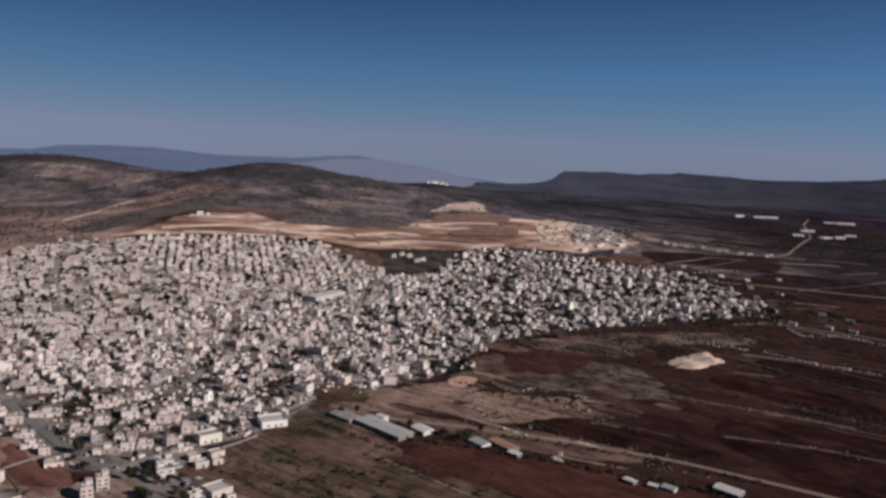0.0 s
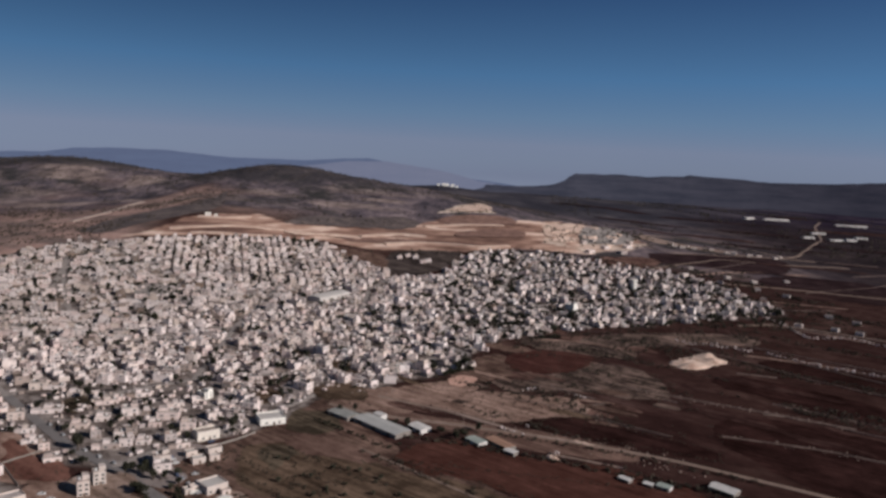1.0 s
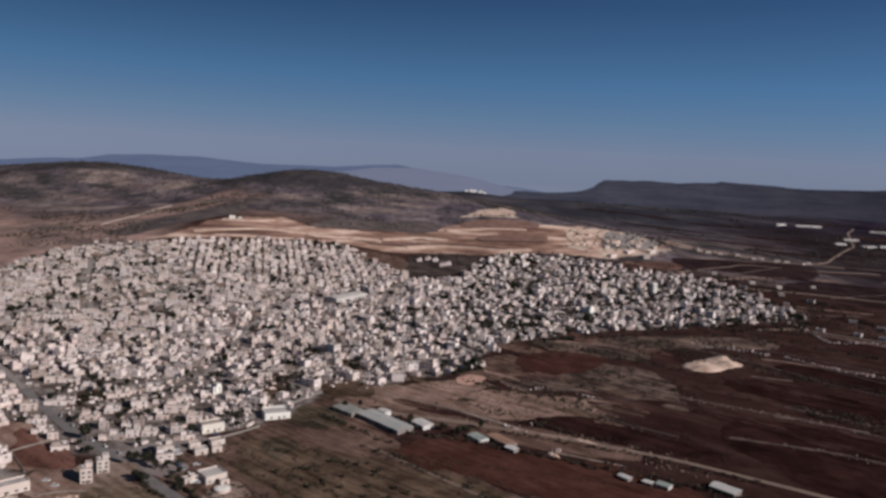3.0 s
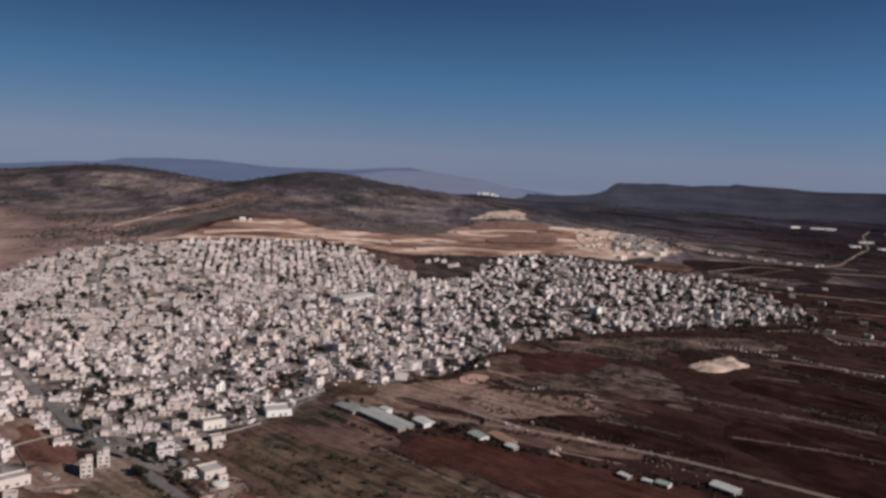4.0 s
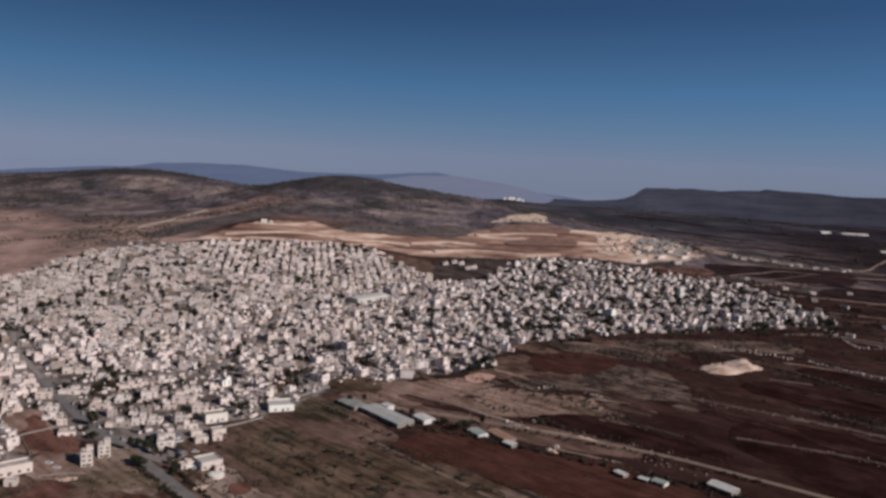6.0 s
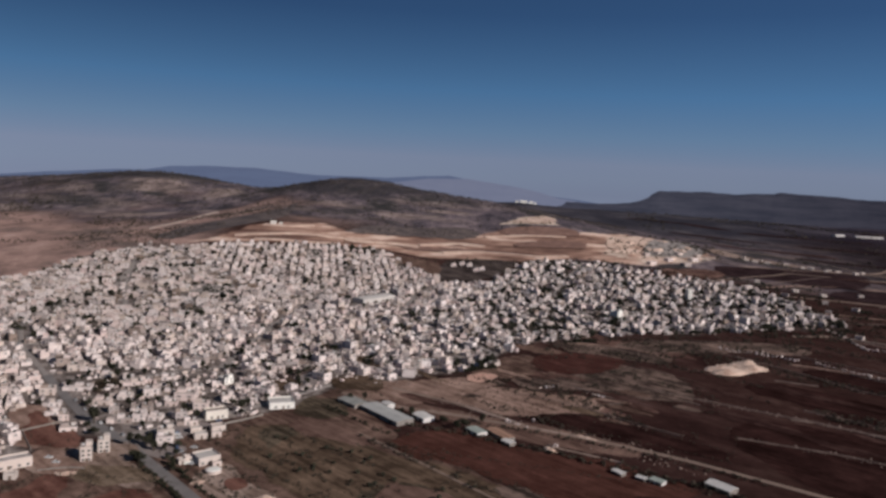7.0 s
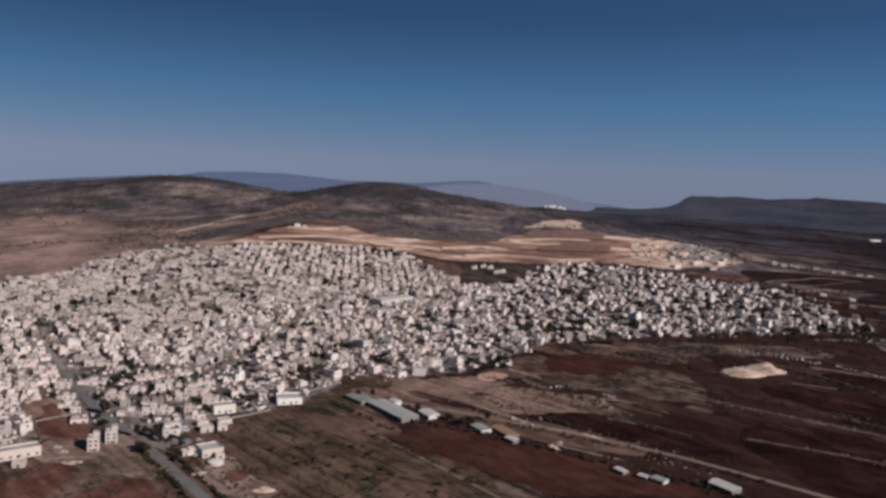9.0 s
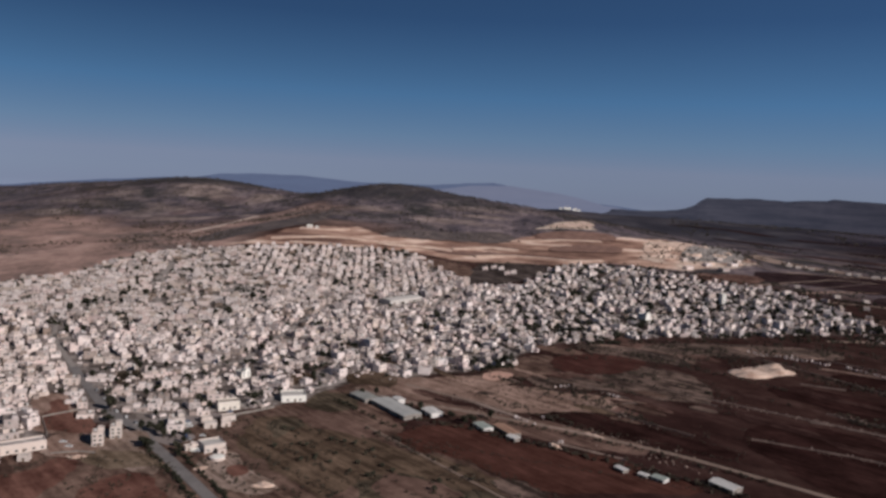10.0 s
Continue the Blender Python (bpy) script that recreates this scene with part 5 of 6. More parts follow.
block("house", -131, 411, 13, 12, 4.2, 48, "low house with grey flat roof beside the road", "house", 1, 3, False, M_STONE, M_GREYWHITE)
for x, y in ((-112, 1285), (-99, 1302), (-71, 1263), (-62, 1274), (-86, 1296)):
    block("house", x, y, 9, 8, 4.2, 20, "pale farmhouse standing in a dark field", "house", 1, 2, True, M_WALL)
for x, y, w in ((236, 1463, 16), (277, 1536, 13), (303, 1495, 20), (236, 1563, 12), (330, 1580, 18), (262, 1600, 10), (310, 1640, 14), (350, 1660, 10)):
    block("stone_works", x, y, w, 11, 5.5, 25 + w, "dusty pale stone-cutting works on bare ground", "building", 1, 3, False, M_WALL, M_ROOF)
for x, y, t in ((646, 1709, 5), (671, 1683, 30), (590, 1712, -20), (540, 1735, -25), (500, 1752, -30), (430, 975, -35), (470, 962, -40), (492, 945, -35), (500, 1046, -20), (520, 1010, -30),
                (450, 1150, -20), (470, 1230, -10), (500, 1190, -35), (560, 1340, 0), (455, 1330, 10), (700, 1730, 40), (468, 1775, -28), (620, 1700, 0), (463, 1728, 10), (480, 1719, 5), (507, 1724, -5), (548, 1735, 0), (576, 1712, 8), (600, 1735, 4), (632, 1722, -6), (405, 1214, -30), (423, 1272, -25), (410, 1398, 0), (372, 1315, -10), (490, 1303, 15)):
    block("outlying_house", x, y, 8 + (x + y) % 4, 7, 3.4, t, "lone pale house outside the town", "house", 1, 3, False, M_STONE)
for k in range(14):
    rr = random.Random(60 + k)
    block("distant_house", -135 + rr.uniform(-55, 60), 4060 + rr.uniform(-40, 60), rr.uniform(7, 15), 9, rr.uniform(4, 11), 10, "tiny white house in the far valley", "house", 1, 2, False, M_BRIGHT, M_BRIGHT)
block("hill_lodge", -488, 1416, 11, 7, 4, 20, "white lodge above the cut benches", "house", 1, 4, False, M_BRIGHT, M_BRIGHT)
block("hill_lodge", -474, 1419, 6, 6, 3.4, 20, "small white hut above the cut benches", "house", 1, 2, False, M_BRIGHT, M_BRIGHT)


def round_tank(x, y, r, label):
    base = holder("reservoir", label, "reservoir")
    base.matrix_basis = pose(x, y, ground_at(x, y))
    g = Geo()
    g.prism(0, 0, -1, r, r, 2.6, 20)
    g.prism(0, 0, 1.6, r + 0.25, r + 0.25, 0.3, 20)
    g.mesh("wall", [M_PINKISH], base)
    g = Geo()
    g.prism(0, 0, 1.9, r - 0.4, r - 1.4, 0.35, 20)
    g.mesh("cover", [M_BRIGHT], base)


round_tank(-119.5, 397, 4.4, "round covered concrete reservoir beside the road")


def heap(name, x, y, w, d, h, turn, seed, label):
    """Tipped earth: several cones run together, with gullies and a ragged foot."""
    n = 40
    r = random.Random(seed)
    cones = [(r.uniform(-0.36, 0.36) * w, r.uniform(-0.25, 0.25) * d, r.uniform(0.55, 1.0) * h) for _ in range(7)]
    u, v = np.meshgrid(np.linspace(-0.5, 0.5, n) * w, np.linspace(-0.5, 0.5, n) * d)
    z = np.zeros(u.shape)
    for cu, cv, ch in cones:
        z = np.maximum(z, ch * (1 - np.hypot((u - cu) / (w * 0.24), (v - cv) / (d * 0.32))))
    z = z + 0.22 * h * wander(u + 50 * seed, v, 9, seed) * (z > 0)
    edge = 1 - smooth(0.40, 0.5, np.hypot(u / w, v / d) + 0.13 * wander(u, v, 16, seed + 2))
    z = z * edge - 0.8 * (1 - edge)
    a = radians(turn)
    gx, gy = x + u * math.cos(a) - v * math.sin(a), y + u * math.sin(a) + v * math.cos(a)
    zz = z + land(gx, gy)
    i = np.arange(n * n).reshape(n, n)
    faces = np.stack([i[:-1, :-1], i[:-1, 1:], i[1:, 1:], i[1:, :-1]], -1).reshape(-1, 4)
    ob = mesh_object(name, np.stack([gx.ravel(), gy.ravel(), zz.ravel()], 1).tolist(), faces.tolist(), [M_SPOIL], smooth_shade=True)
    return tagged(ob, label, "heap")


heap("earth_mound", 243, 768, 84, 44, 6, 36, 4, "large pale tan heap of tipped earth in a dark field")
heap("earth_mound", 70, 489, 14, 8, 2.2, -40, 7, "low pale heap of rubble beside a field")
heap("earth_mound", -78, 371, 17, 9, 2.0, 20, 9, "low heap of pale rubble by a red plot")
for k, (x, y, w) in enumerate(((200, 1560, 34), (262, 1650, 46), (322, 1712, 40), (352, 1800, 36), (290, 1570, 26), (215, 1690, 40), (180, 1630, 30), (300, 1850, 30), (345, 1625, 24))):
    heap("earth_mound", x, y, w, w * 0.7, 0.16 * w, 20 * k, 20 + k, "pale heap of quarry waste in the stone yard")
heap("earth_mound", 95, 520, 20, 6, 1.5, -20, 11, "long low bank of pale earth along a track")


# ------------------------------------------------------------------ trees and bushes
def tree(kind, seed, label):
    r = random.Random(seed)
    base = holder("tree", label, "tree", "trees of the town")
    hgt = {"round": 5.5, "tall": 9.0, "olive": 4.2}[kind]
    rx = {"round": 3.0, "tall": 2.4, "olive": 2.6}[kind]
    g = Geo()
    g.prism(0, 0, -0.5, 0.28, 0.17, hgt * 0.45 + 0.5, 7, 0, 0.15, 0.1)
    for k in range(5):
        t = k * 1.26 + r.uniform(-0.3, 0.3)
        g.prism(0.13, 0.09, hgt * (0.28 + 0.03 * k), 0.10, 0.04, hgt * 0.35, 5, 0, math.cos(t) * rx * 0.5, math.sin(t) * rx * 0.5)
    g.mesh("trunk", [M_BARK], base)
    g = Geo()
    g.leaves(0, 0, hgt * 0.62, rx, hgt * 0.42, 420, 0.5, r)
    g.mesh("crown", [M_OLIVE if kind == "olive" else M_LEAF], base)
    return base


TREES = [tree("round", 1, "round dark-green tree with a short trunk"), tree("round", 2, "broad dark-green tree between buildings"),
         tree("tall", 3, "tall dark evergreen tree"), tree("olive", 4, "low grey-green olive tree on dry earth"), tree("olive", 5, "small olive tree with an uneven crown")]
BIG_TREES = [(-166, 398, 1.4), (-230, 451, 2.0), (-293, 516, 1.3), (-148, 500, 1.3), (-171, 478, 1.2), (-185, 419, 1.2), (-179, 431, 1.1), (4, 511, 1.2), (10, 516, 1.3), (21, 532, 1.2), (-6, 521, 1.1),
             (2, 686, 1.6), (8, 692, 1.4), (-146, 590, 1.3), (-135, 581, 1.3), (-84, 552, 1.1), (-72, 552, 1.0), (-40, 531, 1.0), (-30, 526, 1.1), (-210, 640, 1.4), (-272, 545, 1.3)]
rng = random.Random(77)
for x, y, s in BIG_TREES:
    copy_thing(TREES[rng.choice((0, 1, 2))], pose(x, y, ground_at(x, y), 0, 0, rng.uniform(0, 360)) @ Matrix.Scale(s, 4))
count = 0
while count < 120:
    x, y = rng.uniform(-330, 60), rng.uniform(395, 700)
    if not within(TOWN, x, y) or any(math.hypot(x - p[0], y - p[1]) < 6.8 for p in NEAR) or any(math.hypot(x - px, y - py) < r for px, py, r in PLACED):
        continue
    if near_line(MAIN_ROAD, np.array([x]), np.array([y]))[0] < 6:
        continue
    copy_thing(TREES[rng.choice((0, 0, 1, 1, 2, 3))], pose(x, y, ground_at(x, y), 0, 0, rng.uniform(0, 360)) @ Matrix.Scale(rng.uniform(0.6, 1.15), 4))
    count += 1
for k in range(34):
    t = rng.uniform(0, 1)
    x, y = -100 + 130 * t + rng.uniform(-14, 14), 462 - 52 * t + rng.uniform(-38, 8)
    copy_thing(TREES[rng.choice((3, 4))], pose(x, y, ground_at(x, y), 0, 0, rng.uniform(0, 360)) @ Matrix.Scale(rng.uniform(0.45, 0.8), 4))
roadside = random.Random(31)
for x, y, s in ((-184, 428, 1.1), (-176, 423, 1.3), (-168, 417, 1.2), (-162, 421, 1.0), (-157, 426, 1.1), (-147, 399, 1.0), (-142, 393, 0.9), (-151, 413, 0.9), (-154, 408, 0.8), (-171, 402, 1.2)):
    copy_thing(TREES[roadside.choice((0, 1, 3))], pose(x, y, ground_at(x, y), 0, 0, roadside.uniform(0, 360)) @ Matrix.Scale(s, 4))
for proto in TREES:
    for o in (*proto.children_recursive, proto):
        bpy.data.objects.remove(o)


def thicket(name, points, label, mat, size, leaves, seed, category="bushes"):
    """Many small bushes or trees in one mesh of loose leaves."""
    r = random.Random(seed)
    g = Geo()
    p = np.array(points)
    zs = land(p[:, 0], p[:, 1])
    for (x, y), z in zip(points, zs):
        s = size * r.uniform(0.55, 1.35)
        g.leaves(x, y, z + s * 0.75, s, s * 0.8, leaves, s * 0.34, r)
    ob = g.mesh(name, [mat])
    return tagged(ob, label, category, kind="stuff")


def scatter(n, box, keep, seed):
    r = random.Random(seed)
    out = []
    tries = 0
    while len(out) < n and tries < n * 40:
        tries += 1
        x, y = r.uniform(box[0], box[1]), r.uniform(box[2], box[3])
        if keep(x, y):
            out.append((x, y))
    return out


PLOTTED = {}
for x, y, t in PLOTS:
    PLOTTED.setdefault((int(x // 12), int(y // 12)), []).append((x, y))


def between_houses(x, y):
    if any(near_line(s, np.array([x]), np.array([y]))[0] < 4.5 for s in STREETS):
        return False
    return within(TOWN, x, y) and not any(math.hypot(x - qx, y - qy) < 5.6 for du in (-1, 0, 1) for dv in (-1, 0, 1) for qx, qy in PLOTTED.get((int(x // 12) + du, int(y // 12) + dv), ()))


thicket("town_trees", scatter(2200, (-780, 440, 640, 1400), lambda x, y: y > 660 and between_houses(x, y) and wander(np.array([x]), np.array([y]), 55, 19, 3)[0] > -0.2 - 0.3 * (x < -380), 21), "dark garden trees between the houses", M_LEAF, 2.9, 34, 1, "trees")
thicket("eastern_trees", scatter(1500, (-30, 446, 820, 1400), between_houses, 22), "dark trees and hedges in the eastern quarter", M_LEAF, 3.1, 34, 2, "trees")


def weedy(x, y):
    p, q = np.array([x]), np.array([y])
    stripe = math.sin((x * math.sin(STRIP) + y * math.cos(STRIP)) / 2.6)
    return stripe > 0.2 and y < 480 - 0.75 * (x + 100) and y > 330 and wander(p, q, 45, 51)[0] > -0.15 and not within(TOWN, x, y) and near_line(MAIN_ROAD, p, q)[0] > 10


thicket("orchard_bushes", scatter(520, (-150, 60, 345, 480), weedy, 23), "rows of dry dark bushes on weedy ground", M_SCRUB, 1.0, 22, 3)


def plain_bush(x, y):
    p, q = np.array([x]), np.array([y])
    if within(TOWN, x, y) or near_line(DIRT_ROAD, p, q)[0] < 5:
        return False
    v = (x * math.sin(STRIP) + y * math.cos(STRIP))
    u = (x * math.cos(STRIP) - y * math.sin(STRIP))
    return wander(np.array([u / 12]), np.array([v]), 24, 55)[0] > 0.28


thicket("field_bushes", scatter(2200, (-60, 560, 380, 1300), plain_bush, 24), "dark bushes along field boundaries", M_SCRUB, 1.7, 18, 4)


def hill_bush(x, y):
    p, q = np.array([x]), np.array([y])
    return not within(CUTTING, x, y) and not within(TOWN, x, y) and wander(p, q, 120, 57)[0] > (-0.1 if y > 1650 else 0.15) - smooth(1850, 2100, q)[0] * 0.5 and y > 1250 - 0.2 * x


thicket("hill_scrub", scatter(4800, (-1800, 250, 1300, 2350), hill_bush, 25), "dark scrub and small trees on the hillsides", M_SCRUB, 2.6, 14, 5)


# ------------------------------------------------------------------ parked cars, yard walls, stone clutter
M_TYRE = surface("tyre_rubber", [(0.3, (0.015, 0.015, 0.015)), (0.7, (0.03, 0.03, 0.03))], 0.5)


def car_paint(name, c):
    return surface(name, [(0.3, tuple(v * 0.9 for v in c)), (0.7, c)], 2, 0.3, 0.0, spec=0.5)


def car(paint, label):
    """A small saloon: body with bonnet and boot, glazed cabin, wheels."""
    base = holder("car", label, "car", "parked cars")
    g = Geo()
    prof = [(-2.1, 0.35), (2.1, 0.35), (2.15, 0.75), (1.2, 0.92), (-1.5, 0.95), (-2.15, 0.85)]
    v = [(x, s * 0.85, z) for s in (-1, 1) for x, z in prof]
    g.add(v, [tuple(range(5, -1, -1)), tuple(range(6, 12))] + [(k, (k + 1) % 6, 6 + (k + 1) % 6, 6 + k) for k in range(6)])
    body = g.mesh("body", [paint], base)
    g = Geo()
    lo, hi = [(-1.5, 0.93), (1.15, 0.91)], [(-1.0, 1.42), (0.45, 1.42)]
    v = [(x, s * 0.80, z) for s in (-1, 1) for x, z in lo] + [(x, s * 0.66, z) for s in (-1, 1) for x, z in hi]
    g.add(v, [(0, 1, 5, 4), (3, 2, 6, 7), (1, 3, 7, 5), (2, 0, 4, 6)])
    g.mesh("window", [M_PANE], base)
    g = Geo()
    g.box(-0.27, 0, 1.415, 1.5, 1.34, 0.06, 0, 0.03)
    g.mesh("roof", [paint], base)
    for x in (-1.35, 1.35):
        for s in (-1, 1):
            g = Geo()
            a = [2 * math.pi * k / 10 for k in range(10)]
            v = [(x + 0.33 * math.cos(t), s * 0.72, 0.33 + 0.33 * math.sin(t)) for t in a] + [(x + 0.33 * math.cos(t), s * 0.9, 0.33 + 0.33 * math.sin(t)) for t in a]
            g.add(v, [(k, (k + 1) % 10, 10 + (k + 1) % 10, 10 + k) for k in range(10)] + [tuple(range(9, -1, -1)), tuple(range(10, 20))])
            g.mesh("wheel", [M_TYRE], base)
    return base


CARS = [car(car_paint("white_paint", (0.75, 0.75, 0.74)), "white saloon car parked by the road"), car(car_paint("silver_paint", (0.42, 0.43, 0.45)), "silver saloon car parked on asphalt"),
        car(car_paint("dark_paint", (0.035, 0.037, 0.045)), "dark saloon car parked on asphalt"), car(car_paint("blue_paint", (0.05, 0.09, 0.20)), "blue saloon car parked beside houses")]
rng = random.Random(31)
for x, y, t in ((-168, 446, 40), (-171, 449, 42), (-164, 441, 38), (-157, 425, 130), (-152, 421, 128), (-146, 414, 132), (-142, 417, 60), (-147, 428, 20), (-178, 452, 60), (-184, 447, 130), (-200, 436, 140),
                (-213, 444, 137), (-226, 452, 137), (-252, 474, 137), (-270, 490, 137), (-163, 462, 60), (-155, 478, 58), (-136, 404, 45), (-210, 385, 10), (-218, 390, 15)):
    copy_thing(CARS[rng.randrange(4)], pose(x, y, ground_at(x, y) + 0.36, 0, 0, t))
for proto in CARS:
    for o in (*proto.children_recursive, proto):
        bpy.data.objects.remove(o)


def yard_wall(line, h, label):
    """A low masonry wall along a polyline."""
    g = Geo()
    for (x0, y0), (x1, y1) in zip(line, line[1:]):
        n = max(1, int(math.hypot(x1 - x0, y1 - y0) / 4))
        ang = math.atan2(y1 - y0, x1 - x0)
        for k in range(n):
            s = (k + 0.5) / n
            x, y = x0 + (x1 - x0) * s, y0 + (y1 - y0) * s
            g.box(x, y, ground_at(x, y) - 0.6, math.hypot(x1 - x0, y1 - y0) / n + 0.02, 0.35, h + 0.6 + rng.uniform(-0.1, 0.1), 0, 0.05, ang)
    ob = g.mesh("yard_wall", [M_DARKWALL])
    return tagged(ob, label, "wall")


yard_wall([(-212, 372), (-200, 380), (-190, 382)], 1.2, "low pale masonry wall along a red plot")
yard_wall([(-236, 398), (-262, 424), (-250, 446)], 1.5, "low stone wall round a red earth plot")
yard_wall([(-152, 470), (-140, 486), (-132, 500)], 1.4, "masonry wall along the field edge")


def hedge_points(line, step, seed, spread=1.2):
    r = random.Random(seed)
    out = []
    for (x0, y0), (x1, y1) in zip(line, line[1:]):
        n = max(1, int(math.hypot(x1 - x0, y1 - y0) / step))
        out += [(x0 + (x1 - x0) * (k + r.random()) / n + r.uniform(-spread, spread), y0 + (y1 - y0) * (k + r.random()) / n + r.uniform(-spread, spread)) for k in range(n)]
    return out


thicket("roadside_hedge", hedge_points([(-171, 403), (-154, 387), (-136, 372), (-116, 355), (-92, 334), (-60, 308)], 1.7, 61), "dark hedge along the asphalt road", M_LEAF, 1.5, 40, 61)
thicket("roadside_hedge", hedge_points([(-150, 401), (-137, 392), (-120, 377), (-98, 359), (-70, 334)], 1.7, 62), "dark hedge on the yard side of the road", M_LEAF, 1.3, 40, 62)
thicket("track_hedge", hedge_points([(-30, 510), (5, 504), (60, 488), (110, 468), (180, 444)], 2.2, 63, 2.6), "bushes and scrub along farm sheds", M_SCRUB, 1.7, 36, 63)
thicket("track_hedge", hedge_points([(-40, 530), (10, 528), (60, 520), (120, 502), (200, 466)], 3.0, 64, 2.0), "scattered bushes beside the dirt road", M_SCRUB, 1.5, 30, 64)
thicket("warehouse_bushes", hedge_points([(-98, 534), (-70, 512), (-42, 488), (-30, 496)], 2.6, 65, 2.0), "dark bushes beside the warehouse wall", M_LEAF, 1.5, 36, 65)


def rubble(name, lines, label, seed):
    """Broken stone along field banks and over bare ground."""
    r = random.Random(seed)
    g = Geo()
    for line in lines:
        for x, y in hedge_points(line, 1.3, r.randrange(9999), 5.5):
            if wander(np.array([x]), np.array([y]), 30, 71)[0] < -0.1:
                continue
            s, z = 0.15 + 0.75 * r.random() ** 2, ground_at(x, y)
            t = r.uniform(0, 3)
            v = [(x + s * 1.2 * math.cos(t + k * 1.57) * r.uniform(0.7, 1.2), y + s * 1.2 * math.sin(t + k * 1.57) * r.uniform(0.7, 1.2), z - 0.1) for k in range(4)]
            v += [(x + s * 0.5 * math.cos(t + k * 1.57), y + s * 0.5 * math.sin(t + k * 1.57), z + 0.4 + s * r.uniform(0.4, 0.9)) for k in range(4)]
            g.add(v, [(k, (k + 1) % 4, 4 + (k + 1) % 4, 4 + k) for k in range(4)] + [(4, 5, 6, 7)])
    ob = g.mesh(name, [M_RUBBLE])
    return tagged(ob, label, "stones", kind="stuff")


M_RUBBLE = surface("field_stone", [(0.3, (0.16, 0.11, 0.09)), (0.7, (0.36, 0.28, 0.24))], 3, tint=0.4, island=True)
rubble("bank_stones", [[(235, 876), (262, 863), (289, 858)], [(304, 806), (354, 787)], [(132, 836), (180, 870), (240, 890)], [(255, 826), (300, 775), (340, 722), (392, 680)], [(140, 668), (205, 634), (280, 603), (350, 555)], [(200, 552), (270, 534), (330, 500)], [(84, 650), (100, 634), (118, 622)],
                       [(40, 610), (80, 600), (125, 566), (160, 545)], [(400, 985), (455, 935), (510, 890)], [(285, 878), (360, 818), (440, 762)], [(270, 640), (345, 590)], [(150, 880), (215, 850), (280, 800)],
                       [(100, 830), (150, 800), (170, 770)], [(60, 545), (110, 520), (170, 500)], [(90, 505), (130, 492), (165, 476)], [(60, 640), (80, 655), (100, 650)], [(-60, 592), (-33, 579), (7, 563), (31, 545)], [(-20, 548), (30, 542), (70, 535), (112, 520)], [(-80, 600), (-40, 612), (0, 630)]],
       "loose pale stones along field banks", 3)


def verge(poly, step, seed):
    return hedge_points(poly + poly[:1], step, seed, 2.4)


VERGES = [[(-211, 320), (-208, 366), (-180, 376), (-160, 340), (-150, 300)], [(-148, 330), (-151, 359), (-133, 369), (-105, 342)], [(-36, 469), (-20, 500), (13, 511), (41, 484), (77, 484), (112, 478), (175, 443)],
          [(-36, 469), (9, 452), (47, 430), (81, 405)], [(50, 730), (130, 778), (148, 748), (103, 686), (59, 679)], [(60, 548), (83, 578), (124, 557), (190, 520), (184, 500)], [(25, 560), (50, 610), (95, 640), (130, 610)],
          [(-261, 428), (-252, 445), (-224, 422), (-235, 400)], [(-199, 372), (-188, 393), (-162, 392), (-135, 376)]]
thicket("verge_weeds", [p for k, v in enumerate(VERGES) for p in verge(v, 1.6, 80 + k)], "dry weeds along the edges of plots", M_SCRUB, 0.8, 14, 81)
thicket("plot_bushes", scatter(260, (-220, 40, 320, 470), lambda x, y: wander(np.array([x]), np.array([y]), 18, 83)[0] > 0.1 and not within(TOWN, x, y) and near_line(MAIN_ROAD, np.array([x]), np.array([y]))[0] > 7
        and not any(math.hypot(x - px, y - py) < r for px, py, r in PLACED), 84), "small dark bushes scattered over dry ground", M_SCRUB, 1.1, 20, 85)


# huts and lean-tos round the junction and the reservoir yard
for k, (x, y, w, d, h, t) in enumerate(((-219, 360, 6, 5, 3.0, 20),
                                       (-140, 408, 6, 4, 3.0, 45), (-143, 404, 4, 4, 2.6, 48), (-122, 406, 5, 4, 2.6, 40),
                                       (-152, 446, 8, 6, 3.4, 35), (-160, 455, 7, 5, 3.2, 40), (-148, 462, 9, 6, 3.6, 42), (-144, 452, 6, 5, 3.0, 30))):
    block("hut", x, y, w, d, h, t, ("small flat-roofed outbuilding on bare ground", "low concrete hut beside a yard wall")[k % 2], "hut", 1, 1 if k % 3 == 0 else 0, False, (M_STONE, M_PINKISH, M_STONE, M_PINKISH)[k % 4], (M_ROOF, M_GREYWHITE, M_OLDTIN)[k % 3])
heap("earth_mound", -196, 373, 16, 7, 1.6, 20, 41, "low bank of pale rubble below the apartments")
heap("earth_mound", -120, 382, 14, 6, 1.2, 40, 43, "low mound of tan earth beside the reservoir")


def far_bush(x, y):
    return wander(np.array([x]), np.array([y]), 170, 91)[0] > 0.05


thicket("far_plain_trees", scatter(1500, (300, 1700, 1650, 3300), far_bush, 26), "dark tree rows and hedges on the far plain", M_SCRUB, 4.5, 12, 92, "trees")
thicket("edge_trees", hedge_points([(-10, 668), (4, 680), (16, 690)], 1.3, 93, 2.0), "clump of dark trees at the edge of town", M_LEAF, 2.6, 60, 94, "trees")
thicket("edge_trees", hedge_points([(78, 826), (100, 836), (112, 838)], 1.6, 95, 2.0), "row of dark trees below the houses", M_LEAF, 2.4, 50, 96, "trees")
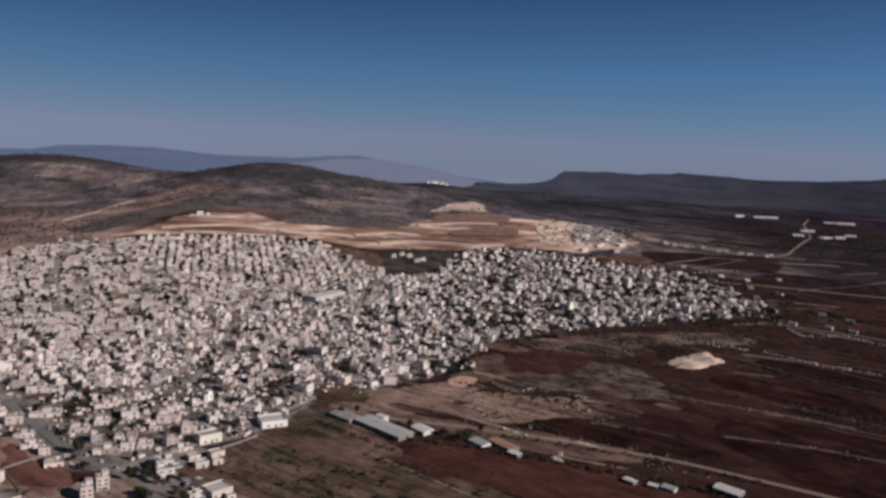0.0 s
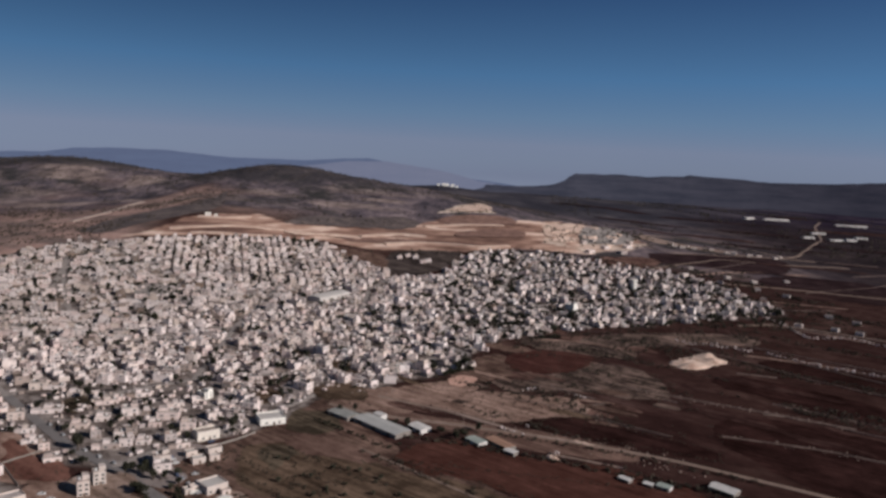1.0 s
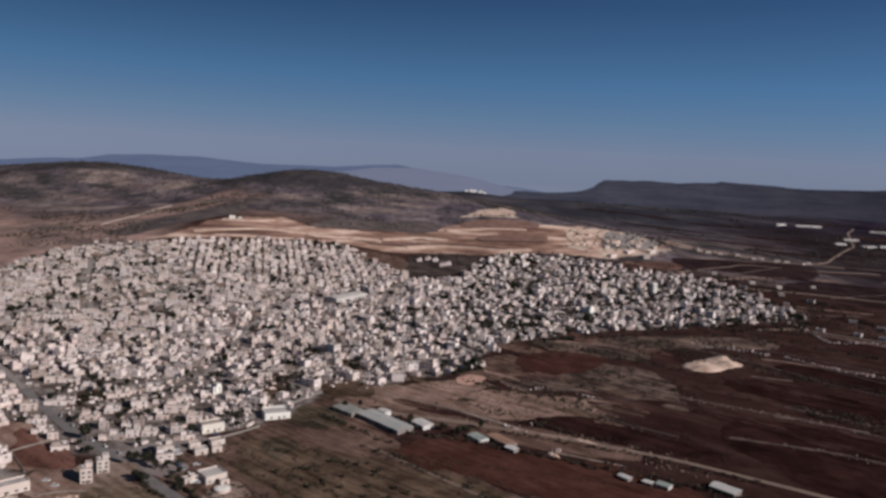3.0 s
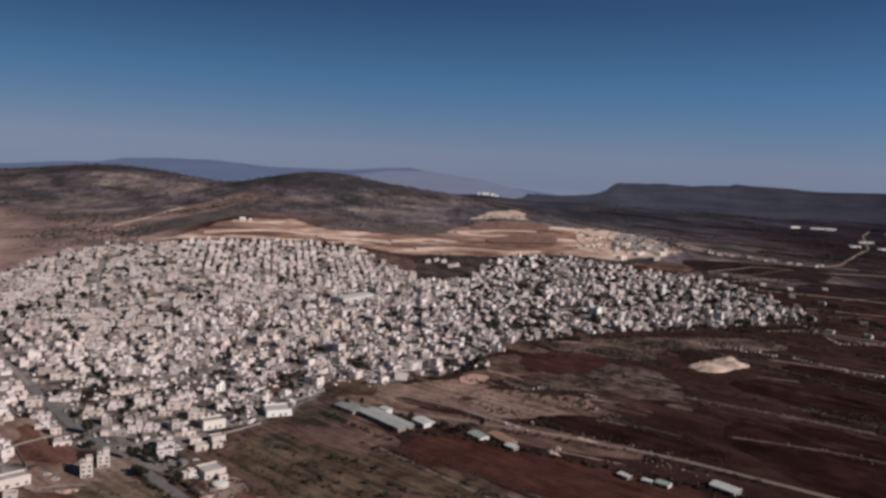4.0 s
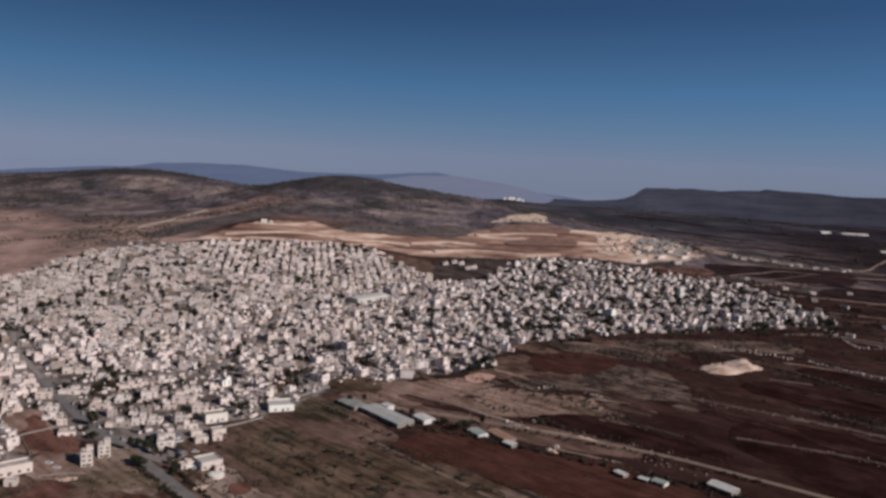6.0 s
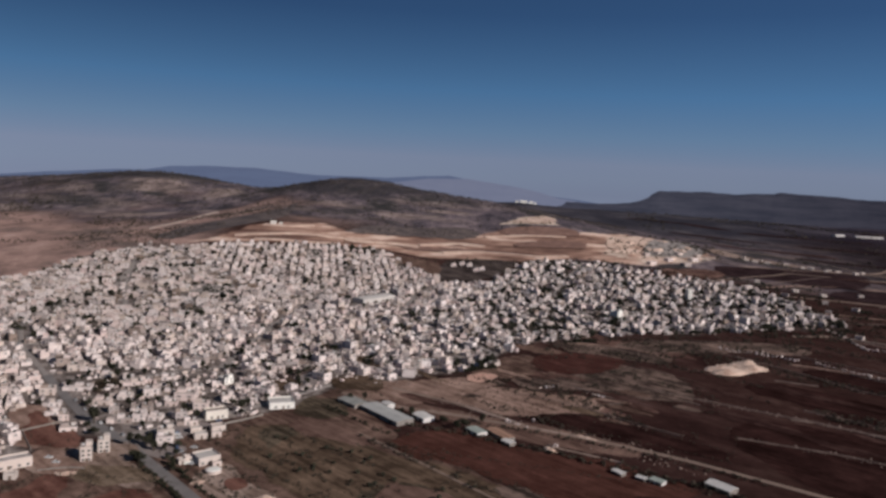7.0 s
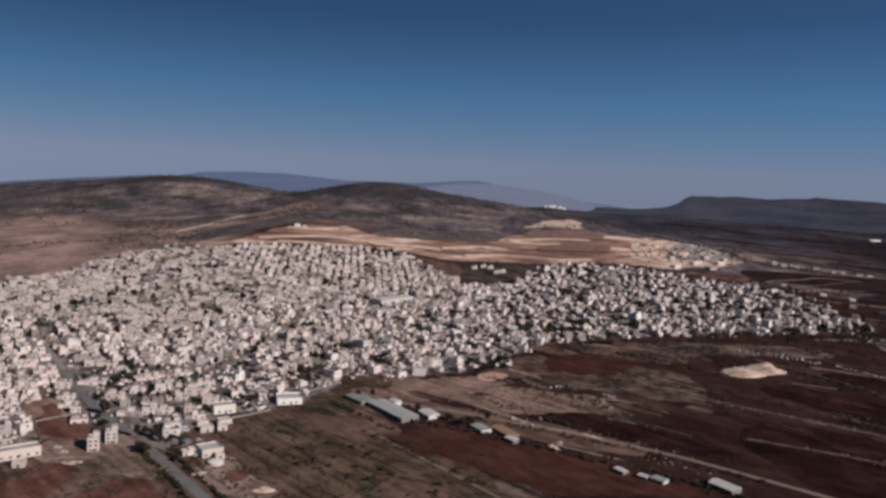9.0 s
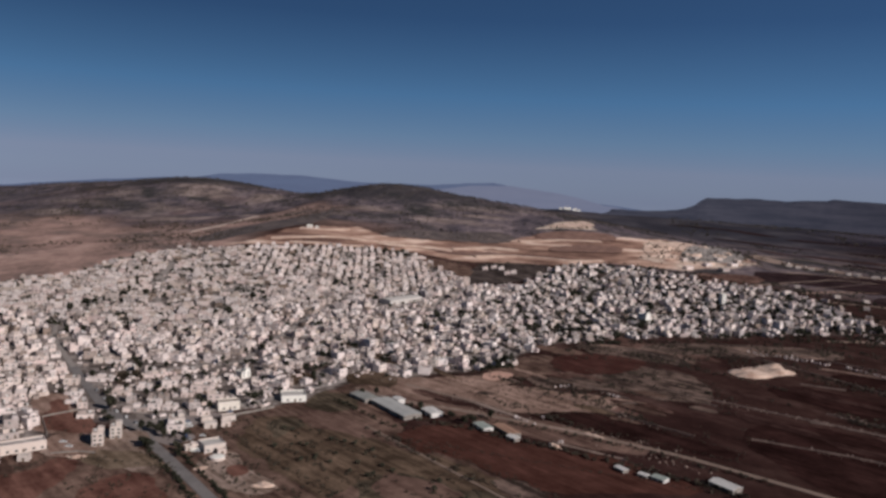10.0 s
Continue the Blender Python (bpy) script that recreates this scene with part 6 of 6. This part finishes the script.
thicket("fallow_weeds", scatter(1500, (-100, 200, 540, 850), lambda x, y: not within(TOWN, x, y) and near_line(DIRT_ROAD, np.array([x]), np.array([y]))[0] > 4 and wander(np.array([x]), np.array([y]), 26, 97)[0] > 0.0, 98),
        "low dry weeds and tufts over fallow ground", M_SCRUB, 0.9, 12, 99)
thicket("slope_scrub", scatter(1500, (-1500, -600, 1050, 1750), lambda x, y: not within(TOWN, x, y) and wander(np.array([x]), np.array([y]), 90, 101)[0] > 0.12, 102),
        "dark shrubs dotted over the red-brown slope", M_SCRUB, 2.6, 16, 103)
thicket("edge_bushes", scatter(420, (60, 360, 740, 920), lambda x, y: not within(TOWN, x, y) and y > 780 + 0.22 * (x - 60) - 40 and wander(np.array([x]), np.array([y]), 22, 111)[0] > 0.0, 112),
        "dark bushes and garden trees below the eastern houses", M_SCRUB, 1.8, 22, 113)

thicket("yard_trees", hedge_points([(235, 1960), (300, 1925), (350, 1880), (385, 1820), (400, 1770)], 5.0, 121, 9.0) + hedge_points([(120, 1425), (190, 1405), (250, 1400)], 4.5, 122, 8.0), "dark trees along the edge of the stone yard", M_LEAF, 3.4, 26, 123, "trees")
thicket("yard_bushes", scatter(150, (150, 410, 1440, 1800), lambda x, y: within(STONE_YARD, x, y) and wander(np.array([x]), np.array([y]), 40, 125)[0] > 0.05, 126), "dark bushes among heaps and works", M_SCRUB, 3.0, 20, 127)
thicket("outskirt_trees", scatter(380, (200, 520, 930, 1420), lambda x, y: not within(TOWN, x, y) and y > 870 + 0.36 * (x - 200) and wander(np.array([x]), np.array([y]), 40, 128)[0] > 0.1, 129), "dark trees and hedges on the outskirts", M_LEAF, 2.6, 24, 130, "trees")

# ------------------------------------------------------------------ pale streaks and stony lines over the plain
for line in ([(330, 820), (352, 799), (376, 775), (423, 749)], [(251, 609), (271, 608)], [(275, 602), (294, 595), (314, 587)], [(271, 733), (288, 729), (307, 726)], [(113, 605), (120, 606), (129, 615)], [(177, 633), (187, 627)], [(452, 1080), (485, 1084), (531, 1098)], [(403, 1122), (432, 1112), (469, 1112)], [(392, 1354), (468, 1438), (574, 1559)], [(743, 1487), (844, 1554)]):
    ribbon("bank", line, 2.6, M_BANK, "low stony bank across dark fields", lift=0.6)
for line in ([(-27, 579), (-10, 572), (8, 562), (32, 545), (52, 531), (70, 526), (89, 524), (107, 518), (123, 508)], [(-20, 546), (-4, 542), (11, 542)], [(70, 496), (83, 490), (94, 489), (107, 482), (115, 479)]):
    ribbon("road", line, 1.7, M_TAN, "pale wheel track on trodden earth", lift=0.62)


def clutter(name, spots, label, seed, low, high):
    """Yard walls, lean-tos, stacked blocks and rubble, each a low uneven box."""
    r = random.Random(seed)
    g = Geo()
    for x, y in spots:
        w, d = r.uniform(low, high), r.uniform(low, high) * 0.6
        g.box(x, y, ground_at(x, y) - 0.5, w, d, 0.5 + r.uniform(0.6, 2.4), 0, 0.08, radians(turn_at(x, y)) + r.choice((0.0, 1.57)) + r.uniform(-0.2, 0.2))
    return tagged(g.mesh(name, [M_WALLS]), label, "clutter", kind="stuff")


def open_yard(x, y):
    return (within(TOWN, x, y) or within(SOUTH_WEST, x, y)) and not any(math.hypot(x - qx, y - qy) < 5.4 for du in (-1, 0, 1) for dv in (-1, 0, 1) for qx, qy in PLOTTED.get((int(x // 12) + du, int(y // 12) + dv), ())) \
        and near_line(MAIN_ROAD, np.array([x]), np.array([y]))[0] > 5.5 and not any(math.hypot(x - px, y - py) < r for px, py, r in PLACED)


clutter("yard_clutter", scatter(700, (-420, 20, 370, 700), open_yard, 141), "low walls, lean-tos and rubble in house yards", 142, 1.2, 4.5)
clutter("yard_clutter", scatter(2200, (-760, 440, 700, 1400), open_yard, 143), "low walls, lean-tos and rubble between houses", 144, 2.0, 6.5)
clutter("roadside_clutter", [p for k, line in enumerate(([(404, 1024), (415, 988), (414, 910), (470, 922), (495, 887)], [(330, 820), (352, 799), (376, 775), (423, 749)], [(279, 841), (300, 837), (320, 825)], [(60, 631), (69, 644)], [(103, 622), (111, 629)], [(245, 863), (256, 846), (294, 853)], [(68, 496), (75, 500)], [(38, 540), (46, 532), (52, 530)], [(52, 546), (56, 550)])) for p in hedge_points(line, 2.4, 150 + k, 3.2)], "pale stones and broken walls along field edges", 146, 0.8, 2.6)
drape("field", [(-290, 541), (-278, 555), (-260, 536), (-266, 513), (-282, 520)], M_SCRUBBY, "dark overgrown lot between houses", lift=0.45)
drape("field", [(52, 551), (71, 568), (92, 575), (108, 565), (124, 557), (150, 537), (123, 518), (97, 526), (69, 536)], M_NIGHT, "dark ploughed wedge above the dirt road", lift=0.5)
drape("field", [(-4, 576), (23, 606), (44, 628), (68, 616), (91, 593), (95, 580), (71, 570), (51, 554), (33, 553)], M_EARTH, "worn grey-brown fallow wedge beside the tracks", lift=0.56)
for k, lot in enumerate(OPEN_LOTS[6:]):
    drape("field", lot, M_STREET if k < 4 else M_WEEDS, "bare dusty lot between houses" if k < 4 else "dark overgrown lot at the edge of town", lift=0.45)
thicket("town_trees", scatter(190, (-760, 440, 640, 1400), lambda x, y: between_houses(x, y) and wander(np.array([x]), np.array([y]), 60, 161)[0] > 0.0, 162), "large dark trees standing over the houses", M_LEAF, 4.6, 70, 163, "trees")
drape("quarry_floor", [(-54, 1712), (-14, 1775), (21, 1884), (44, 1881), (56, 1774), (4, 1720)], M_BENCH, "pale freshly cut quarry floor on the hill", lift=2.0, step=9.0)
drape("quarry_floor", [(153, 1617), (184, 1717), (264, 1881), (288, 1824), (221, 1649), (168, 1565)], M_BENCH, "bright bare ground of the stone yard", lift=1.6, step=9.0)
drape("quarry_floor", [(282, 1887), (379, 1968), (382, 1740), (321, 1608), (223, 1553)], M_STREET, "dusty grey ground among stone works", lift=1.2, step=9.0)


def open_basin(x, y, r):
    """An open round basin: a white rendered ring wall with dark water low inside."""
    base = holder("water_basin", "open round basin with white wall and dark water", "basin")
    base.matrix_basis = pose(x, y, ground_at(x, y))
    g = Geo()
    n = 24
    a = [2 * math.pi * k / n for k in range(n)]
    v = [(q * math.cos(t), q * math.sin(t), z) for q, z in ((r, -0.6), (r, 2.0), (r - 0.4, 2.0), (r - 0.4, -0.6)) for t in a]
    g.add(v, [(k * n + i, k * n + (i + 1) % n, (k + 1) * n + (i + 1) % n, (k + 1) * n + i) for k in range(3) for i in range(n)])
    g.mesh("wall", [M_BRIGHT], base)
    g = Geo()
    g.prism(0, 0, -0.6, r - 0.39, r - 0.39, 1.3, n)
    g.mesh("water", [M_PANE], base)


open_basin(-141, 407, 4.2)
drape("field", [(-143, 606), (-136, 630), (-121, 629), (-113, 599), (-116, 573), (-127, 558), (-128, 548), (-134, 559)], M_FORE, "pale dusty ground where the road bends", lift=0.42)
drape("field", [(-304, 462), (-290, 472), (-259, 460), (-231, 434), (-220, 410), (-232, 395), (-259, 403)], M_EARTH, "pinkish bare earth between scattered houses", lift=0.5)
drape("field", [(-214, 406), (-211, 418), (-191, 427), (-174, 414), (-170, 395), (-188, 385), (-205, 389)], M_TAN, "trodden tan platform before the apartments", lift=0.62)
